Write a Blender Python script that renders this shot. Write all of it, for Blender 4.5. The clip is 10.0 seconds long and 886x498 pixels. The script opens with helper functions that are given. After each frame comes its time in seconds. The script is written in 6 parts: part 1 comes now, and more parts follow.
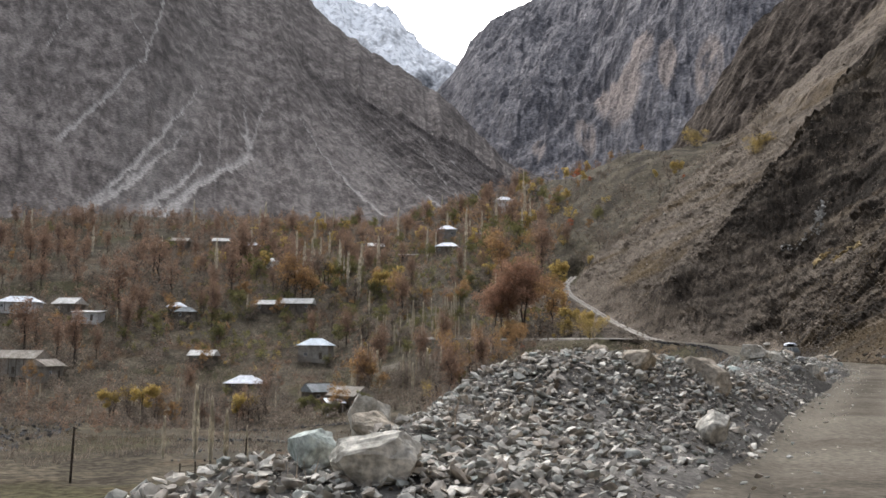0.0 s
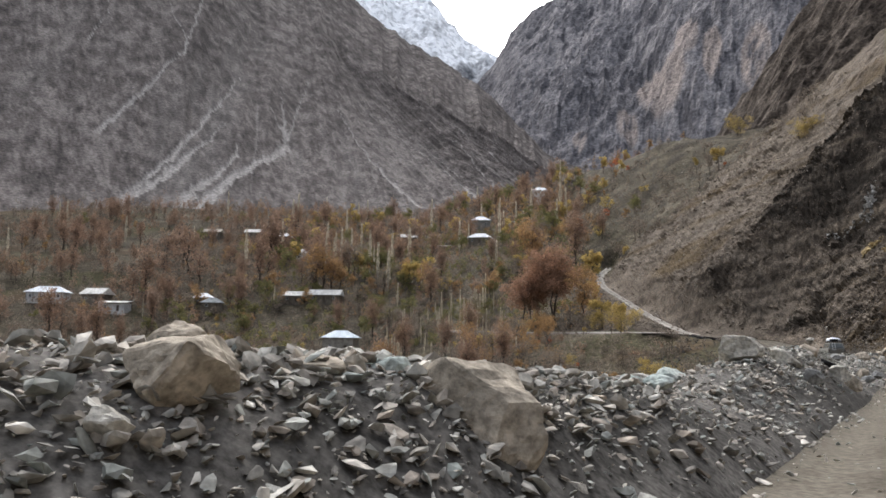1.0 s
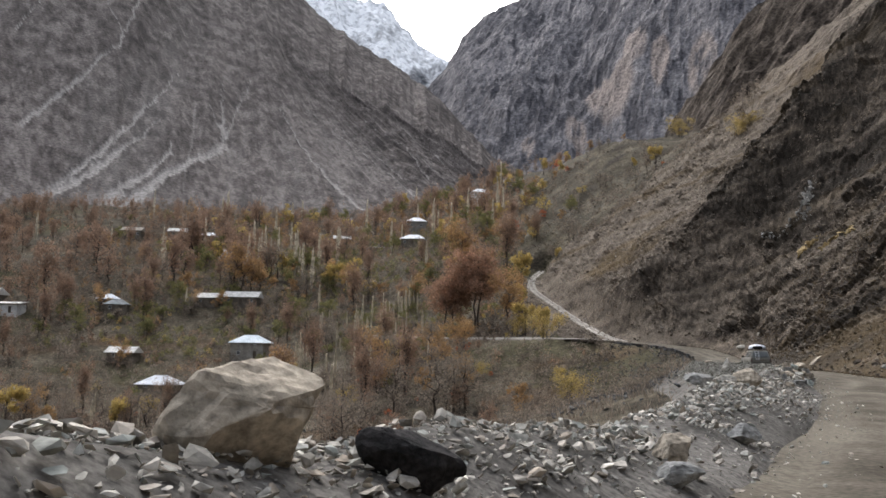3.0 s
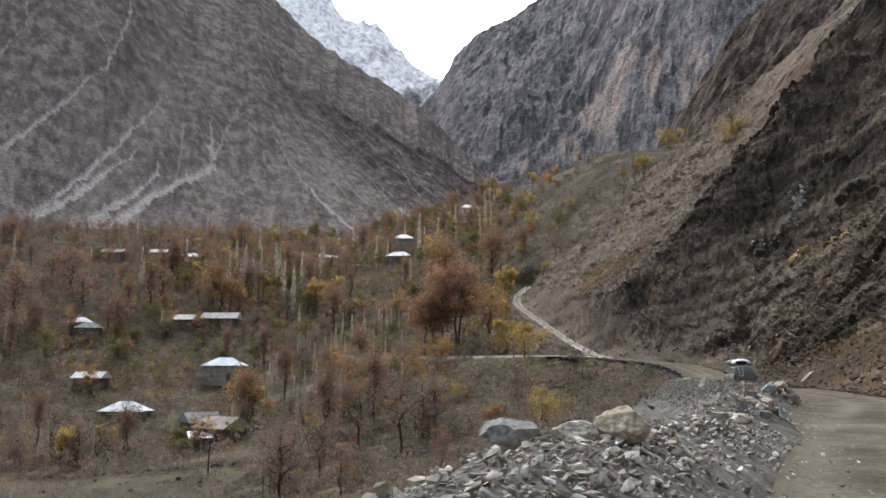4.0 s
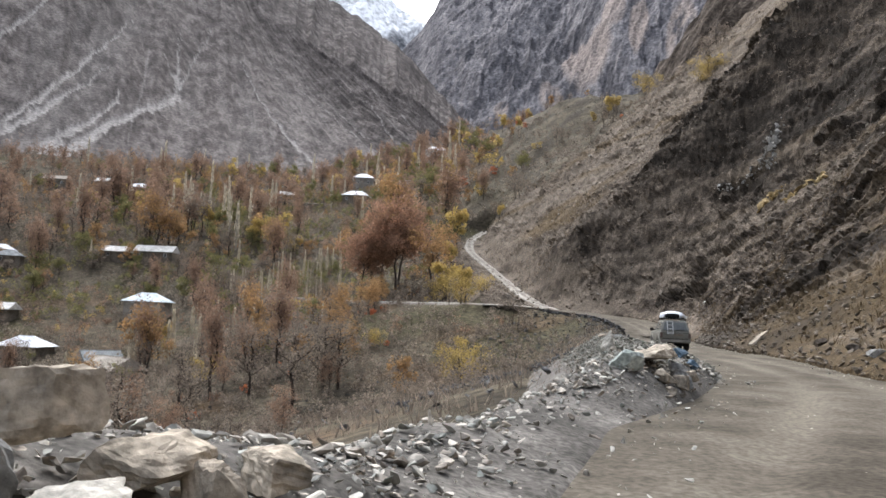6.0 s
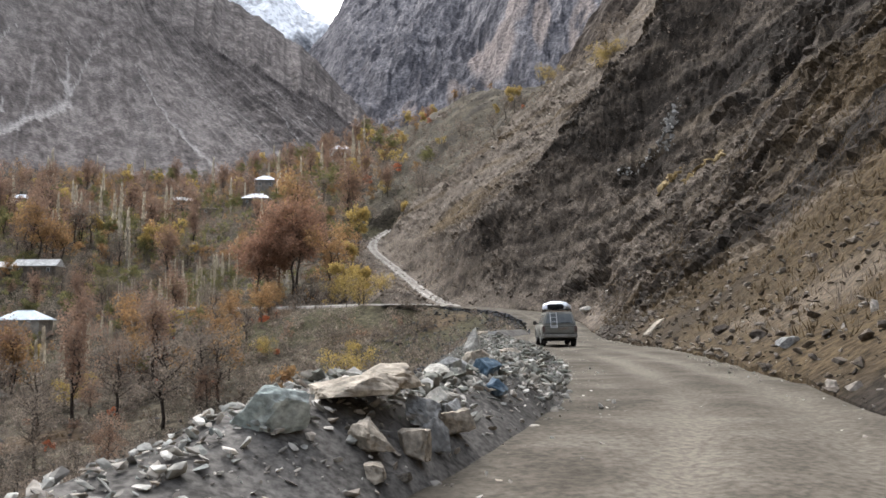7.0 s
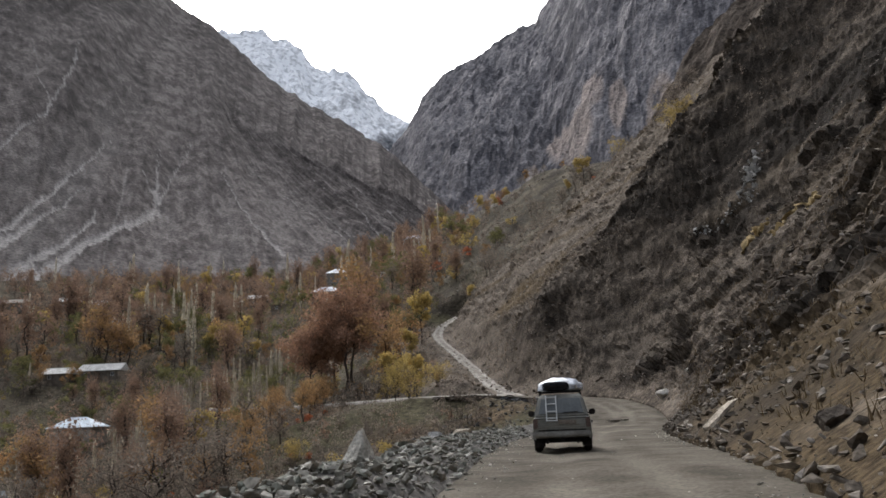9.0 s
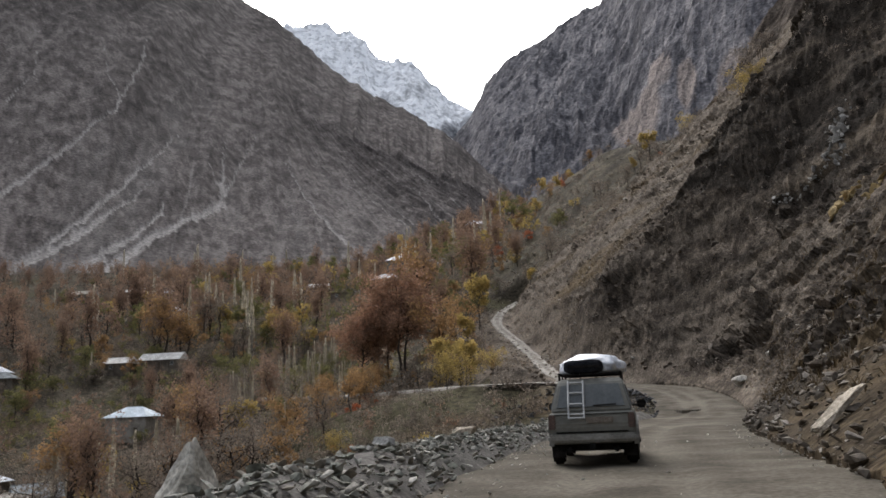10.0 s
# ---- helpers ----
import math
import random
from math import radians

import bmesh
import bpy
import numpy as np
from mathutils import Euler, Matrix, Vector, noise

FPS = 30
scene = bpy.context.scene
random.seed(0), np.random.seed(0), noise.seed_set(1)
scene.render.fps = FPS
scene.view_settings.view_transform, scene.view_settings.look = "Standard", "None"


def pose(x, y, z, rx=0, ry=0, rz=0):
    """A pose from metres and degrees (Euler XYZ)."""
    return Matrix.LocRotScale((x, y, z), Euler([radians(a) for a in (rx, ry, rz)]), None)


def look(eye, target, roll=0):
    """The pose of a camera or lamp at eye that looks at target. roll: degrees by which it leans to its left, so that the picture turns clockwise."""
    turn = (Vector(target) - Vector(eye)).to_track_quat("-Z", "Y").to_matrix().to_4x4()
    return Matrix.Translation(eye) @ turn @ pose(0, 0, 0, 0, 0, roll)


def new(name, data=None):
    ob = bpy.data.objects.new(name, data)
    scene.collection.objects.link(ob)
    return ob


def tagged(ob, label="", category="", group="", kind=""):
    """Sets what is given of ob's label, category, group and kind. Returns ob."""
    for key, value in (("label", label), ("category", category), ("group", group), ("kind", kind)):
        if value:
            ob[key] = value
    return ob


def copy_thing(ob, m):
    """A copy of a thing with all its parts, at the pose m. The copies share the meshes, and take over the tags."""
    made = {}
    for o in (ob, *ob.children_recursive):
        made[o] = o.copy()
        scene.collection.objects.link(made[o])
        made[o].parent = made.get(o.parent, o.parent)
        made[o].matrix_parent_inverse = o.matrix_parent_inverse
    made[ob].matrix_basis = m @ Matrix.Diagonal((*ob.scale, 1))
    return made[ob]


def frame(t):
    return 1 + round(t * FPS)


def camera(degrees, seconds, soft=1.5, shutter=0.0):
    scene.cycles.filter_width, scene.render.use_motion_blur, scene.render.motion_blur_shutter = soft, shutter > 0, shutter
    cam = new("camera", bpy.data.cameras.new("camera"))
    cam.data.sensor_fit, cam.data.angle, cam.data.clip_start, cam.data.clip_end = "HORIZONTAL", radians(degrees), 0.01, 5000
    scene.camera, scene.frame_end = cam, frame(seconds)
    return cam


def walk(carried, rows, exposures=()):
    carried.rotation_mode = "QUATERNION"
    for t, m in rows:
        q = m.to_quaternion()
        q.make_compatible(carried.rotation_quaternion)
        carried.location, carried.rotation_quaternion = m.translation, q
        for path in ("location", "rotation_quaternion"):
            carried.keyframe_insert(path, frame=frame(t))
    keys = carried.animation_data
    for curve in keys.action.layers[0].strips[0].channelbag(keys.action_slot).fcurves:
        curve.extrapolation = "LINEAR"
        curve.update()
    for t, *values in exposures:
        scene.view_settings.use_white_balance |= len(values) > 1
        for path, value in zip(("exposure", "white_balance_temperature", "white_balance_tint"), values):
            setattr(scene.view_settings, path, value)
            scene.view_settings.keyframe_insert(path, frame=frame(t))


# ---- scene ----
# ---- camera and its drive along the road ----
cam = camera(56.03, 10.0, soft=1.6)
PATH = [
    (0, (0.000, 0.000, -0.000), (0.158, 9.925, 1.212), 0.42),
    (0.5, (2.157, 4.206, -0.007), (1.957, 14.137, 1.141), 0.54),
    (1, (4.314, 8.364, 0.020), (3.970, 18.294, 1.148), 0.84),
    (1.5, (6.498, 12.436, 0.025), (6.206, 22.364, 1.185), -0.50),
    (2, (8.630, 16.567, 0.075), (8.582, 26.494, 1.274), -0.51),
    (2.5, (10.894, 20.784, 0.128), (11.069, 30.714, 1.303), 0.97),
    (2.7, (11.825, 22.483, 0.144), (12.049, 32.412, 1.318), 1.22),
    (3.8, (16.996, 32.076, 0.316), (17.203, 41.972, 1.741), 0.34),
    (4, (17.973, 33.823, 0.306), (18.217, 43.715, 1.747), 0.19),
    (4.5, (20.465, 38.179, 0.237), (20.918, 48.086, 1.521), 0.60),
    (5, (22.786, 42.550, 0.223), (23.224, 52.474, 1.374), 0.82),
    (5.2, (23.679, 44.280, 0.197), (23.978, 54.203, 1.399), 0.50),
    (6.3, (28.041, 53.184, 0.245), (28.669, 63.145, 0.860), 3.21),
    (6.5, (28.836, 54.623, 0.266), (29.781, 64.568, 0.724), 2.12),
    (6.7, (29.652, 56.029, 0.282), (30.854, 65.951, 0.609), 1.55),
    (7, (30.905, 58.084, 0.307), (32.405, 67.933, 1.169), -0.46),
    (7.5, (33.018, 61.374, 0.266), (34.489, 71.189, 1.485), -3.19),
    (8, (34.970, 64.820, 0.240), (36.212, 74.655, 1.549), -2.73),
    (8.5, (36.633, 68.356, 0.200), (37.589, 78.175, 1.835), -2.34),
    (9, (38.102, 72.113, 0.208), (38.550, 81.906, 2.180), -2.52),
    (9.5, (39.349, 76.192, 0.231), (39.301, 85.960, 2.372), -2.52),
    (10, (40.399, 80.424, 0.251), (40.041, 90.239, 2.128), -2.56),
]
walk(cam, [(t, look(eye, target, roll)) for t, eye, target, roll in PATH], [(0, 1.1, 6200, 10), (0.6, 1.2, 6200, 10), (1.5, 1.18, 6200, 10), (2.5, 1.12, 6200, 10), (5, 1.1, 6200, 10), (6.3, 1.64, 6100, 10), (7, 1.5, 6100, 10), (7.5, 0.9, 6150, 10), (8, 0.78, 6150, 10), (8.5, 0.8, 6150, 10), (10, 0.75, 6200, 10)])

# ---- overcast daylight ----
world = bpy.data.worlds.new("overcast_sky")
scene.world = world
world.use_nodes = True
wn, wl = world.node_tree.nodes, world.node_tree.links
sky = wn.new("ShaderNodeTexSky")
sky.sky_type, sky.sun_disc = "NISHITA", False
sky.sun_elevation, sky.sun_rotation = radians(38), radians(-15)
sky.air_density, sky.dust_density, sky.ozone_density = 1.0, 6.0, 0.6
grey = wn.new("ShaderNodeHueSaturation")
grey.inputs["Saturation"].default_value = 0.36
wl.new(sky.outputs[0], grey.inputs["Color"])
wl.new(grey.outputs[0], wn["Background"].inputs[0])
wn["Background"].inputs[1].default_value = 0.15
sun = new("sun", bpy.data.lights.new("sun", "SUN"))
sun.data.energy, sun.data.angle, sun.data.color = 0.7, radians(40), (1.0, 0.98, 0.96)
sun.matrix_world = look((0, 0, 500), (130, -250, 0))

# ---- numeric helpers ----
rng = np.random.default_rng(7)


def lattice(ix, iy, seed):
    n = (ix * 374761393 + iy * 668265263 + seed * 974711) & 0x7FFFFFFF
    n = ((n ^ (n >> 13)) * 1274126177) & 0x7FFFFFFF
    return ((n ^ (n >> 16)) & 0xFFFF) / 65535.0


def value_noise(x, y, seed=0):
    x, y = np.asarray(x, float), np.asarray(y, float)
    ix, iy = np.floor(x).astype(np.int64), np.floor(y).astype(np.int64)
    fx, fy = x - ix, y - iy
    fx, fy = fx * fx * (3 - 2 * fx), fy * fy * (3 - 2 * fy)
    a, b = lattice(ix, iy, seed), lattice(ix + 1, iy, seed)
    c, d = lattice(ix, iy + 1, seed), lattice(ix + 1, iy + 1, seed)
    return (a + (b - a) * fx) * (1 - fy) + (c + (d - c) * fx) * fy


def fbm(x, y, size, octaves=4, seed=0, gain=0.5):
    """Noise about 0, between -1 and 1, whose largest lumps are size metres wide."""
    x, y = np.asarray(x, float), np.asarray(y, float)
    total, amp, norm, k = 0.0, 1.0, 0.0, 1.0 / size
    for n in range(octaves):
        total = total + amp * (2 * value_noise(x * k + 17.3 * n, y * k - 9.1 * n, seed + n) - 1)
        norm, amp, k = norm + amp, amp * gain, k * 2.03
    return total / norm


def ridged(x, y, size, octaves=5, seed=0, gain=0.55):
    x, y = np.asarray(x, float), np.asarray(y, float)
    total, amp, norm, k = 0.0, 1.0, 0.0, 1.0 / size
    for n in range(octaves):
        total = total + amp * (1 - np.abs(2 * value_noise(x * k + 5.7 * n, y * k + 3.1 * n, seed + n) - 1))
        norm, amp, k = norm + amp, amp * gain, k * 2.07
    return total / norm


def blocky(x, y, size, seed=0):
    """Broken blocks of uneven height, between -1 and 1, with crooked edges."""
    wx, wy = x + 0.4 * size * fbm(x, y, size * 0.9, 2, seed + 1), y + 0.4 * size * fbm(x, y, size * 0.9, 2, seed + 2)
    px, py = (0.87 * wx + 0.5 * wy) / size, (0.87 * wy - 0.5 * wx) / size
    row = np.floor(py).astype(np.int64)
    px = px + 0.5 * (row % 2)
    col = np.floor(px).astype(np.int64)
    tilt = (px - col - 0.5) * (lattice(col, row, seed + 5) - 0.5) + (py - row - 0.5) * (lattice(col, row, seed + 6) - 0.5)
    return 2 * lattice(col, row, seed) - 1 + 1.2 * tilt


def smooth(a, b, v):
    t = np.clip((np.asarray(v, float) - a) / (b - a), 0, 1)
    return t * t * (3 - 2 * t)


def softmax2(a, b, k):
    h = np.clip(0.5 + 0.5 * (a - b) / k, 0, 1)
    return b + (a - b) * h + k * h * (1 - h)


# ---- the plan: road line, terrain ----
LINE = [(-40, -78), (-20, -39), (0, 0), (4.3, 8.4), (8.6, 16.6), (13.2, 25.1), (18.0, 33.8), (22.8, 42.5), (28.0, 53.1),
        (33.0, 61.4), (36.6, 68.4), (39.3, 76.2), (41.2, 84.5), (43.6, 100), (47.2, 116), (52, 131), (56.8, 146),
        (59.3, 160), (58.4, 174), (53.8, 185), (46.5, 190.5), (38, 193)]


def spline(points, step=1.0):
    """A Catmull-Rom line through points, resampled at even steps."""
    p = np.array([points[0], *points, points[-1]], float)
    out = []
    for i in range(1, len(p) - 2):
        a, b, c, d = p[i - 1], p[i], p[i + 1], p[i + 2]
        for t in np.linspace(0, 1, 12, endpoint=False):
            out.append(0.5 * (2 * b + (c - a) * t + (2 * a - 5 * b + 4 * c - d) * t**2 + (3 * b - a - 3 * c + d) * t**3))
    out.append(p[-2])
    out = np.array(out)
    run = np.r_[0, np.cumsum(np.linalg.norm(np.diff(out[:, :2], axis=0), axis=1))]
    at = np.arange(0, run[-1], step)
    return np.stack([np.interp(at, run, out[:, k]) for k in range(out.shape[1])], 1)


road_line = spline(LINE)
START = int(np.argmin(np.hypot(*road_line.T)))  # the line's metre 0 lies at the origin


def along(x, y, line=None, zero=None):
    """Metres along a line and to its left, for arrays of places."""
    line = road_line if line is None else line
    zero = START if zero is None else zero
    x, y = np.atleast_1d(np.asarray(x, float)), np.atleast_1d(np.asarray(y, float))
    s, u = np.empty(x.shape), np.empty(x.shape)
    xf, yf, sf, uf = x.ravel(), y.ravel(), s.reshape(-1), u.reshape(-1)
    seg = np.diff(line[:, :2], axis=0)
    long = np.linalg.norm(seg, axis=1)
    way = seg / long[:, None]
    run = np.r_[0, np.cumsum(long)]
    for i in range(0, len(xf), 20000):
        px, py = xf[i:i + 20000, None], yf[i:i + 20000, None]
        vx, vy = px - line[None, :-1, 0], py - line[None, :-1, 1]
        k = np.clip(vx * way[:, 0] + vy * way[:, 1], 0, long)
        d2 = (vx - k * way[:, 0]) ** 2 + (vy - k * way[:, 1]) ** 2
        j = d2.argmin(1)
        r = np.arange(len(j))
        side = np.sign(way[j, 0] * vy[r, j] - way[j, 1] * vx[r, j])
        sf[i:i + 20000] = run[j] + k[r, j] - run[zero]
        uf[i:i + 20000] = side * np.sqrt(d2[r, j])
    return s, u


def on_road(s, u):
    """The place in plan of s metres along the road line and u to its left."""
    s, u = np.broadcast_arrays(np.asarray(s, float), np.asarray(u, float))
    k = np.arange(len(road_line)) - START
    x, y = np.interp(s, k, road_line[:, 0]), np.interp(s, k, road_line[:, 1])
    way = np.gradient(road_line, axis=0)
    wx, wy = np.interp(s, k, way[:, 0]), np.interp(s, k, way[:, 1])
    n = np.hypot(wx, wy)
    return x - u * wy / n, y + u * wx / n


def road_z(s):
    return np.interp(s, [-80, 0, 45, 105, 158, 180, 205, 230], [-1.6, -1.25, -1.02, -0.95, -1.1, 1.2, 2.9, 3.0])


def left_edge(s):
    return np.interp(s, [-80, 0, 58, 62, 67, 110, 150, 200], [1.2, 1.15, 1.05, 1.5, 2.5, 2.7, 2.8, 2.5])


def right_edge(s):
    return np.interp(s, [-80, 55, 66, 76, 86, 92, 98, 106, 130, 200], [-4.2, -3.8, -2.6, -1.4, -1.5, -2.0, -2.5, -3.3, -3.8, -3.2])


def bank_top(s):
    """Height of the rubble bank's crest along the road's left edge."""
    return np.interp(s, [-30, 2, 6.5, 7.5, 8.7, 9.5, 10.2, 11.6, 13, 17.5, 20, 22.8, 25.5, 28.5, 31, 35, 40, 44, 47, 52, 56, 57.8, 59.2, 60.3, 62, 66,
                         68.5, 70.2, 71.7, 74, 77, 84, 100, 120, 150],
                     [-1.05, -1.0, -0.95, -0.85, -0.65, -0.35, -0.14, -0.02, -0.18, -0.35, -0.5, -0.22, -0.3, -0.02, -0.25, -0.5, -0.65, -0.4, -0.4, -0.55, -0.6,
                      -0.42, -0.22, -0.4, -0.72, -0.85, -0.72, -0.5, -0.22, -0.38, -0.45, -0.5, -0.5, -0.55, -0.6])


def cross_reach(y):
    return np.interp(y, [192, 222], [68, 90])


def valley(x, y):
    base = np.interp(y, [-900, -200, 0, 70, 130, 186, 207, 225, 256, 316, 352, 424, 475, 560, 700, 1200],
                     [-20, -9, -10, -11.5, -14, -16, -14, -12, -5, 14, 27, 44.5, 61, 83, 96, 120])
    cross = np.interp(y, [130, 190], [0.0, 0.27])
    return base + cross * np.clip(x + 30, 0, cross_reach(y)) + 0.045 * np.clip(-60 - x, 0, 400) + 0.8 * fbm(x, y, 38, 3, 3)


TRACK = spline([(51.5, 187.5, 2.3), (53.0, 191.5, 2.8), (52.2, 197, 3.5), (51.2, 204, 4.6), (50.6, 217, 6.6), (50, 230, 8.9), (47.6, 247, 13.3), (45, 264, 17.9), (46.5, 282, 22.5), (52, 298, 27)])
LANE = spline([(56, 181, 1.6), (50.5, 189.6, 2.5), (45, 194.0, 2.7), (38.6, 200.0, 2.85), (30, 214, 2.9), (20, 231, 3.0), (10, 243, 3.2), (-4, 250, 3.6)])


def track_pull(x, y, inner=1.7, outer=6.5):
    """How far the ground is levelled for the side track or the lane, and to what height."""
    w, h = np.zeros(x.shape), np.zeros(x.shape)
    for line in (TRACK, LANE):
        k = (x > line[:, 0].min() - 8) & (x < line[:, 0].max() + 8) & (y > line[:, 1].min() - 8) & (y < line[:, 1].max() + 8)
        if k.any():
            s, u = along(x[k], y[k], line, 0)
            run = np.r_[0, np.cumsum(np.linalg.norm(np.diff(line[:, :2], axis=0), axis=1))]
            pull = (1 - smooth(inner, outer, np.abs(u))) + 1e-6
            zz = np.interp(s, run, line[:, 2])
            h[k] = (h[k] * w[k] + zz * pull) / (w[k] + pull)
            w[k] = np.maximum(w[k], pull)
    return w, h


def hill_rise(d):
    return np.interp(d, [0, 1, 3, 8, 16, 30, 60, 150, 400], [0, 0.9, 2.5, 8.6, 20, 41, 82, 150, 165])


def terrain(x, y, detail=True):
    """Height of the open ground, road corridor included, without the rubble."""
    x, y = np.atleast_1d(np.asarray(x, float)), np.atleast_1d(np.asarray(y, float))
    s, u = along(x, y)
    zr, ul, ur = road_z(s), left_edge(s), right_edge(s)
    v = valley(x, y)
    drop = zr - 0.1 - 0.3 * np.clip(u - ul - 2.2, 0, None) - 0.25 * np.clip(u - ul - 2.2, 0, 4)
    left = softmax2(drop, v, 3.0)
    left = left + (v - left) * smooth(192, 205, y)
    right = zr + hill_rise(ur - u) * np.interp(y, [60, 110, 150, 190], [0.72, 0.8, 0.98, 1.02])
    spur = np.exp(-((y + 0.22 * (x - 60) - 200) / 13.0) ** 2) * smooth(56, 90, x) * 12
    hill = v + (np.maximum(right + spur, v) - v) * smooth(46, 62, x)
    near = np.where(s > 203, hill, np.where(u > 0, left, np.where(u > ur, zr, right + spur)))
    # the farther hillside behind the side track
    xf = np.interp(y, [190, 225, 260, 352, 400, 464, 600], [57, 50, 48, 49, 50, 44, 40])
    k = np.interp(y, [200, 260, 335, 393, 464, 600], [1.0, 0.97, 0.62, 0.86, 0.7, 0.5])
    top = np.interp(y, [280, 300, 335, 393, 464, 520], [400, 108, 103, 92, 70, 60])
    over = np.clip(x - xf, 0, None)
    far = v + k * np.minimum(over, np.clip(top - xf, 0, None)) + 0.15 * np.clip(x - np.maximum(top, xf), 0, None) - 0.27 * np.clip(np.minimum(x, cross_reach(y) - 30) - xf, 0, None) * (over > 0)
    z = near + (far - near) * smooth(193, 222, y + 0.25 * np.clip(x - 55, 0, 60))
    pull, level = track_pull(x, y)
    z = z + (level - 0.12 - z) * pull
    if detail:
        steep = smooth(2, 14, np.where(y < 205, -u + ur, x - xf)) * (1 - pull)
        z = z + steep * (3.4 * (ridged(1.5 * x, 0.8 * y, 17, 3, 11) - 0.62) + 0.7 * fbm(1.8 * x, 0.8 * y, 5.5, 3, 21))
        z = z + 0.25 * fbm(x, y, 6, 3, 31) * smooth(1.5, 6, np.abs(u - 0.5 * (ul + ur)) - 0.5 * (ul - ur)) * (1 - pull)
    return z


# ---- materials ----
def material(name, colours, scale=1.0, rough=0.9, bump=0.3, detail_scale=None, mask=None, mask_colour=None, metal=0.0, stretch=(1, 1, 1), vary=0.0, coords="Object", spec=0.03, fine=0.35, tone=None, mask2=None, mask2_colour=None):
    """Noise between colours at two scales, with bump; mask: a named attribute that mixes mask_colour in; vary: brightness by object."""
    m = bpy.data.materials.new(name)
    m.use_nodes = True
    n, l = m.node_tree.nodes, m.node_tree.links
    b = n["Principled BSDF"]
    b.inputs["Roughness"].default_value, b.inputs["Metallic"].default_value = rough, metal
    b.inputs["Specular IOR Level"].default_value = spec
    tc, mp = n.new("ShaderNodeTexCoord"), n.new("ShaderNodeMapping")
    mp.inputs["Scale"].default_value = stretch
    l.new(tc.outputs[coords], mp.inputs[0])
    big, small = n.new("ShaderNodeTexNoise"), n.new("ShaderNodeTexNoise")
    for t, sc, det in ((big, scale, 6), (small, detail_scale or scale * 9, 5)):
        t.inputs["Scale"].default_value, t.inputs["Detail"].default_value = sc, det
        t.inputs["Roughness"].default_value = 0.62
        l.new(mp.outputs[0], t.inputs["Vector"])
    ramp = n.new("ShaderNodeValToRGB")
    e = ramp.color_ramp.elements
    while len(e) < len(colours):
        e.new(0.5)
    for i, c in enumerate(colours):
        e[i].position = 0.37 + 0.26 * i / max(1, len(colours) - 1)
        e[i].color = (*c, 1)
    if tone:
        ta, tm = n.new("ShaderNodeAttribute"), n.new("ShaderNodeMath")
        ta.attribute_name, tm.operation = tone, "ADD"
        sub = n.new("ShaderNodeMath")
        sub.operation, sub.inputs[1].default_value = "MULTIPLY_ADD", 0.5
        sub.inputs[2].default_value = -0.25
        l.new(big.outputs["Fac"], sub.inputs[0])
        l.new(ta.outputs["Fac"], tm.inputs[0])
        l.new(sub.outputs[0], tm.inputs[1])
        l.new(tm.outputs[0], ramp.inputs[0])
    else:
        l.new(big.outputs["Fac"], ramp.inputs[0])
    mr = n.new("ShaderNodeMapRange")
    mr.inputs["From Min"].default_value, mr.inputs["From Max"].default_value = 0.36, 0.64
    mr.inputs["To Min"].default_value, mr.inputs["To Max"].default_value = 1 - fine, 1 + fine
    l.new(small.outputs["Fac"], mr.inputs[0])
    mul = n.new("ShaderNodeVectorMath")
    mul.operation = "SCALE"
    l.new(ramp.outputs[0], mul.inputs[0])
    l.new(mr.outputs[0], mul.inputs["Scale"])
    col = mul.outputs[0]
    for mask, mask_colour in ((mask, mask_colour), (mask2, mask2_colour)):
        if not mask:
            continue
        at, mix = n.new("ShaderNodeAttribute"), n.new("ShaderNodeMix")
        at.attribute_name, mix.data_type = mask, "RGBA"
        sc2 = n.new("ShaderNodeVectorMath")
        sc2.operation = "SCALE"
        sc2.inputs[0].default_value = mask_colour
        l.new(mr.outputs[0], sc2.inputs["Scale"])
        l.new(at.outputs["Fac"], mix.inputs["Factor"])
        l.new(col, mix.inputs["A"])
        l.new(sc2.outputs[0], mix.inputs["B"])
        col = mix.outputs["Result"]
    if vary:
        oi, m2, v2 = n.new("ShaderNodeObjectInfo"), n.new("ShaderNodeMapRange"), n.new("ShaderNodeVectorMath")
        m2.inputs["To Min"].default_value, m2.inputs["To Max"].default_value = 1 - vary, 1 + vary
        v2.operation = "SCALE"
        l.new(oi.outputs["Random"], m2.inputs[0])
        l.new(col, v2.inputs[0])
        l.new(m2.outputs[0], v2.inputs["Scale"])
        col = v2.outputs[0]
    l.new(col, b.inputs["Base Color"])
    if bump:
        bp = n.new("ShaderNodeBump")
        bp.inputs["Strength"].default_value, bp.inputs["Distance"].default_value = bump, 0.3 / (detail_scale or scale * 9)
        l.new(small.outputs["Fac"], bp.inputs["Height"])
        l.new(bp.outputs[0], b.inputs["Normal"])
    return m


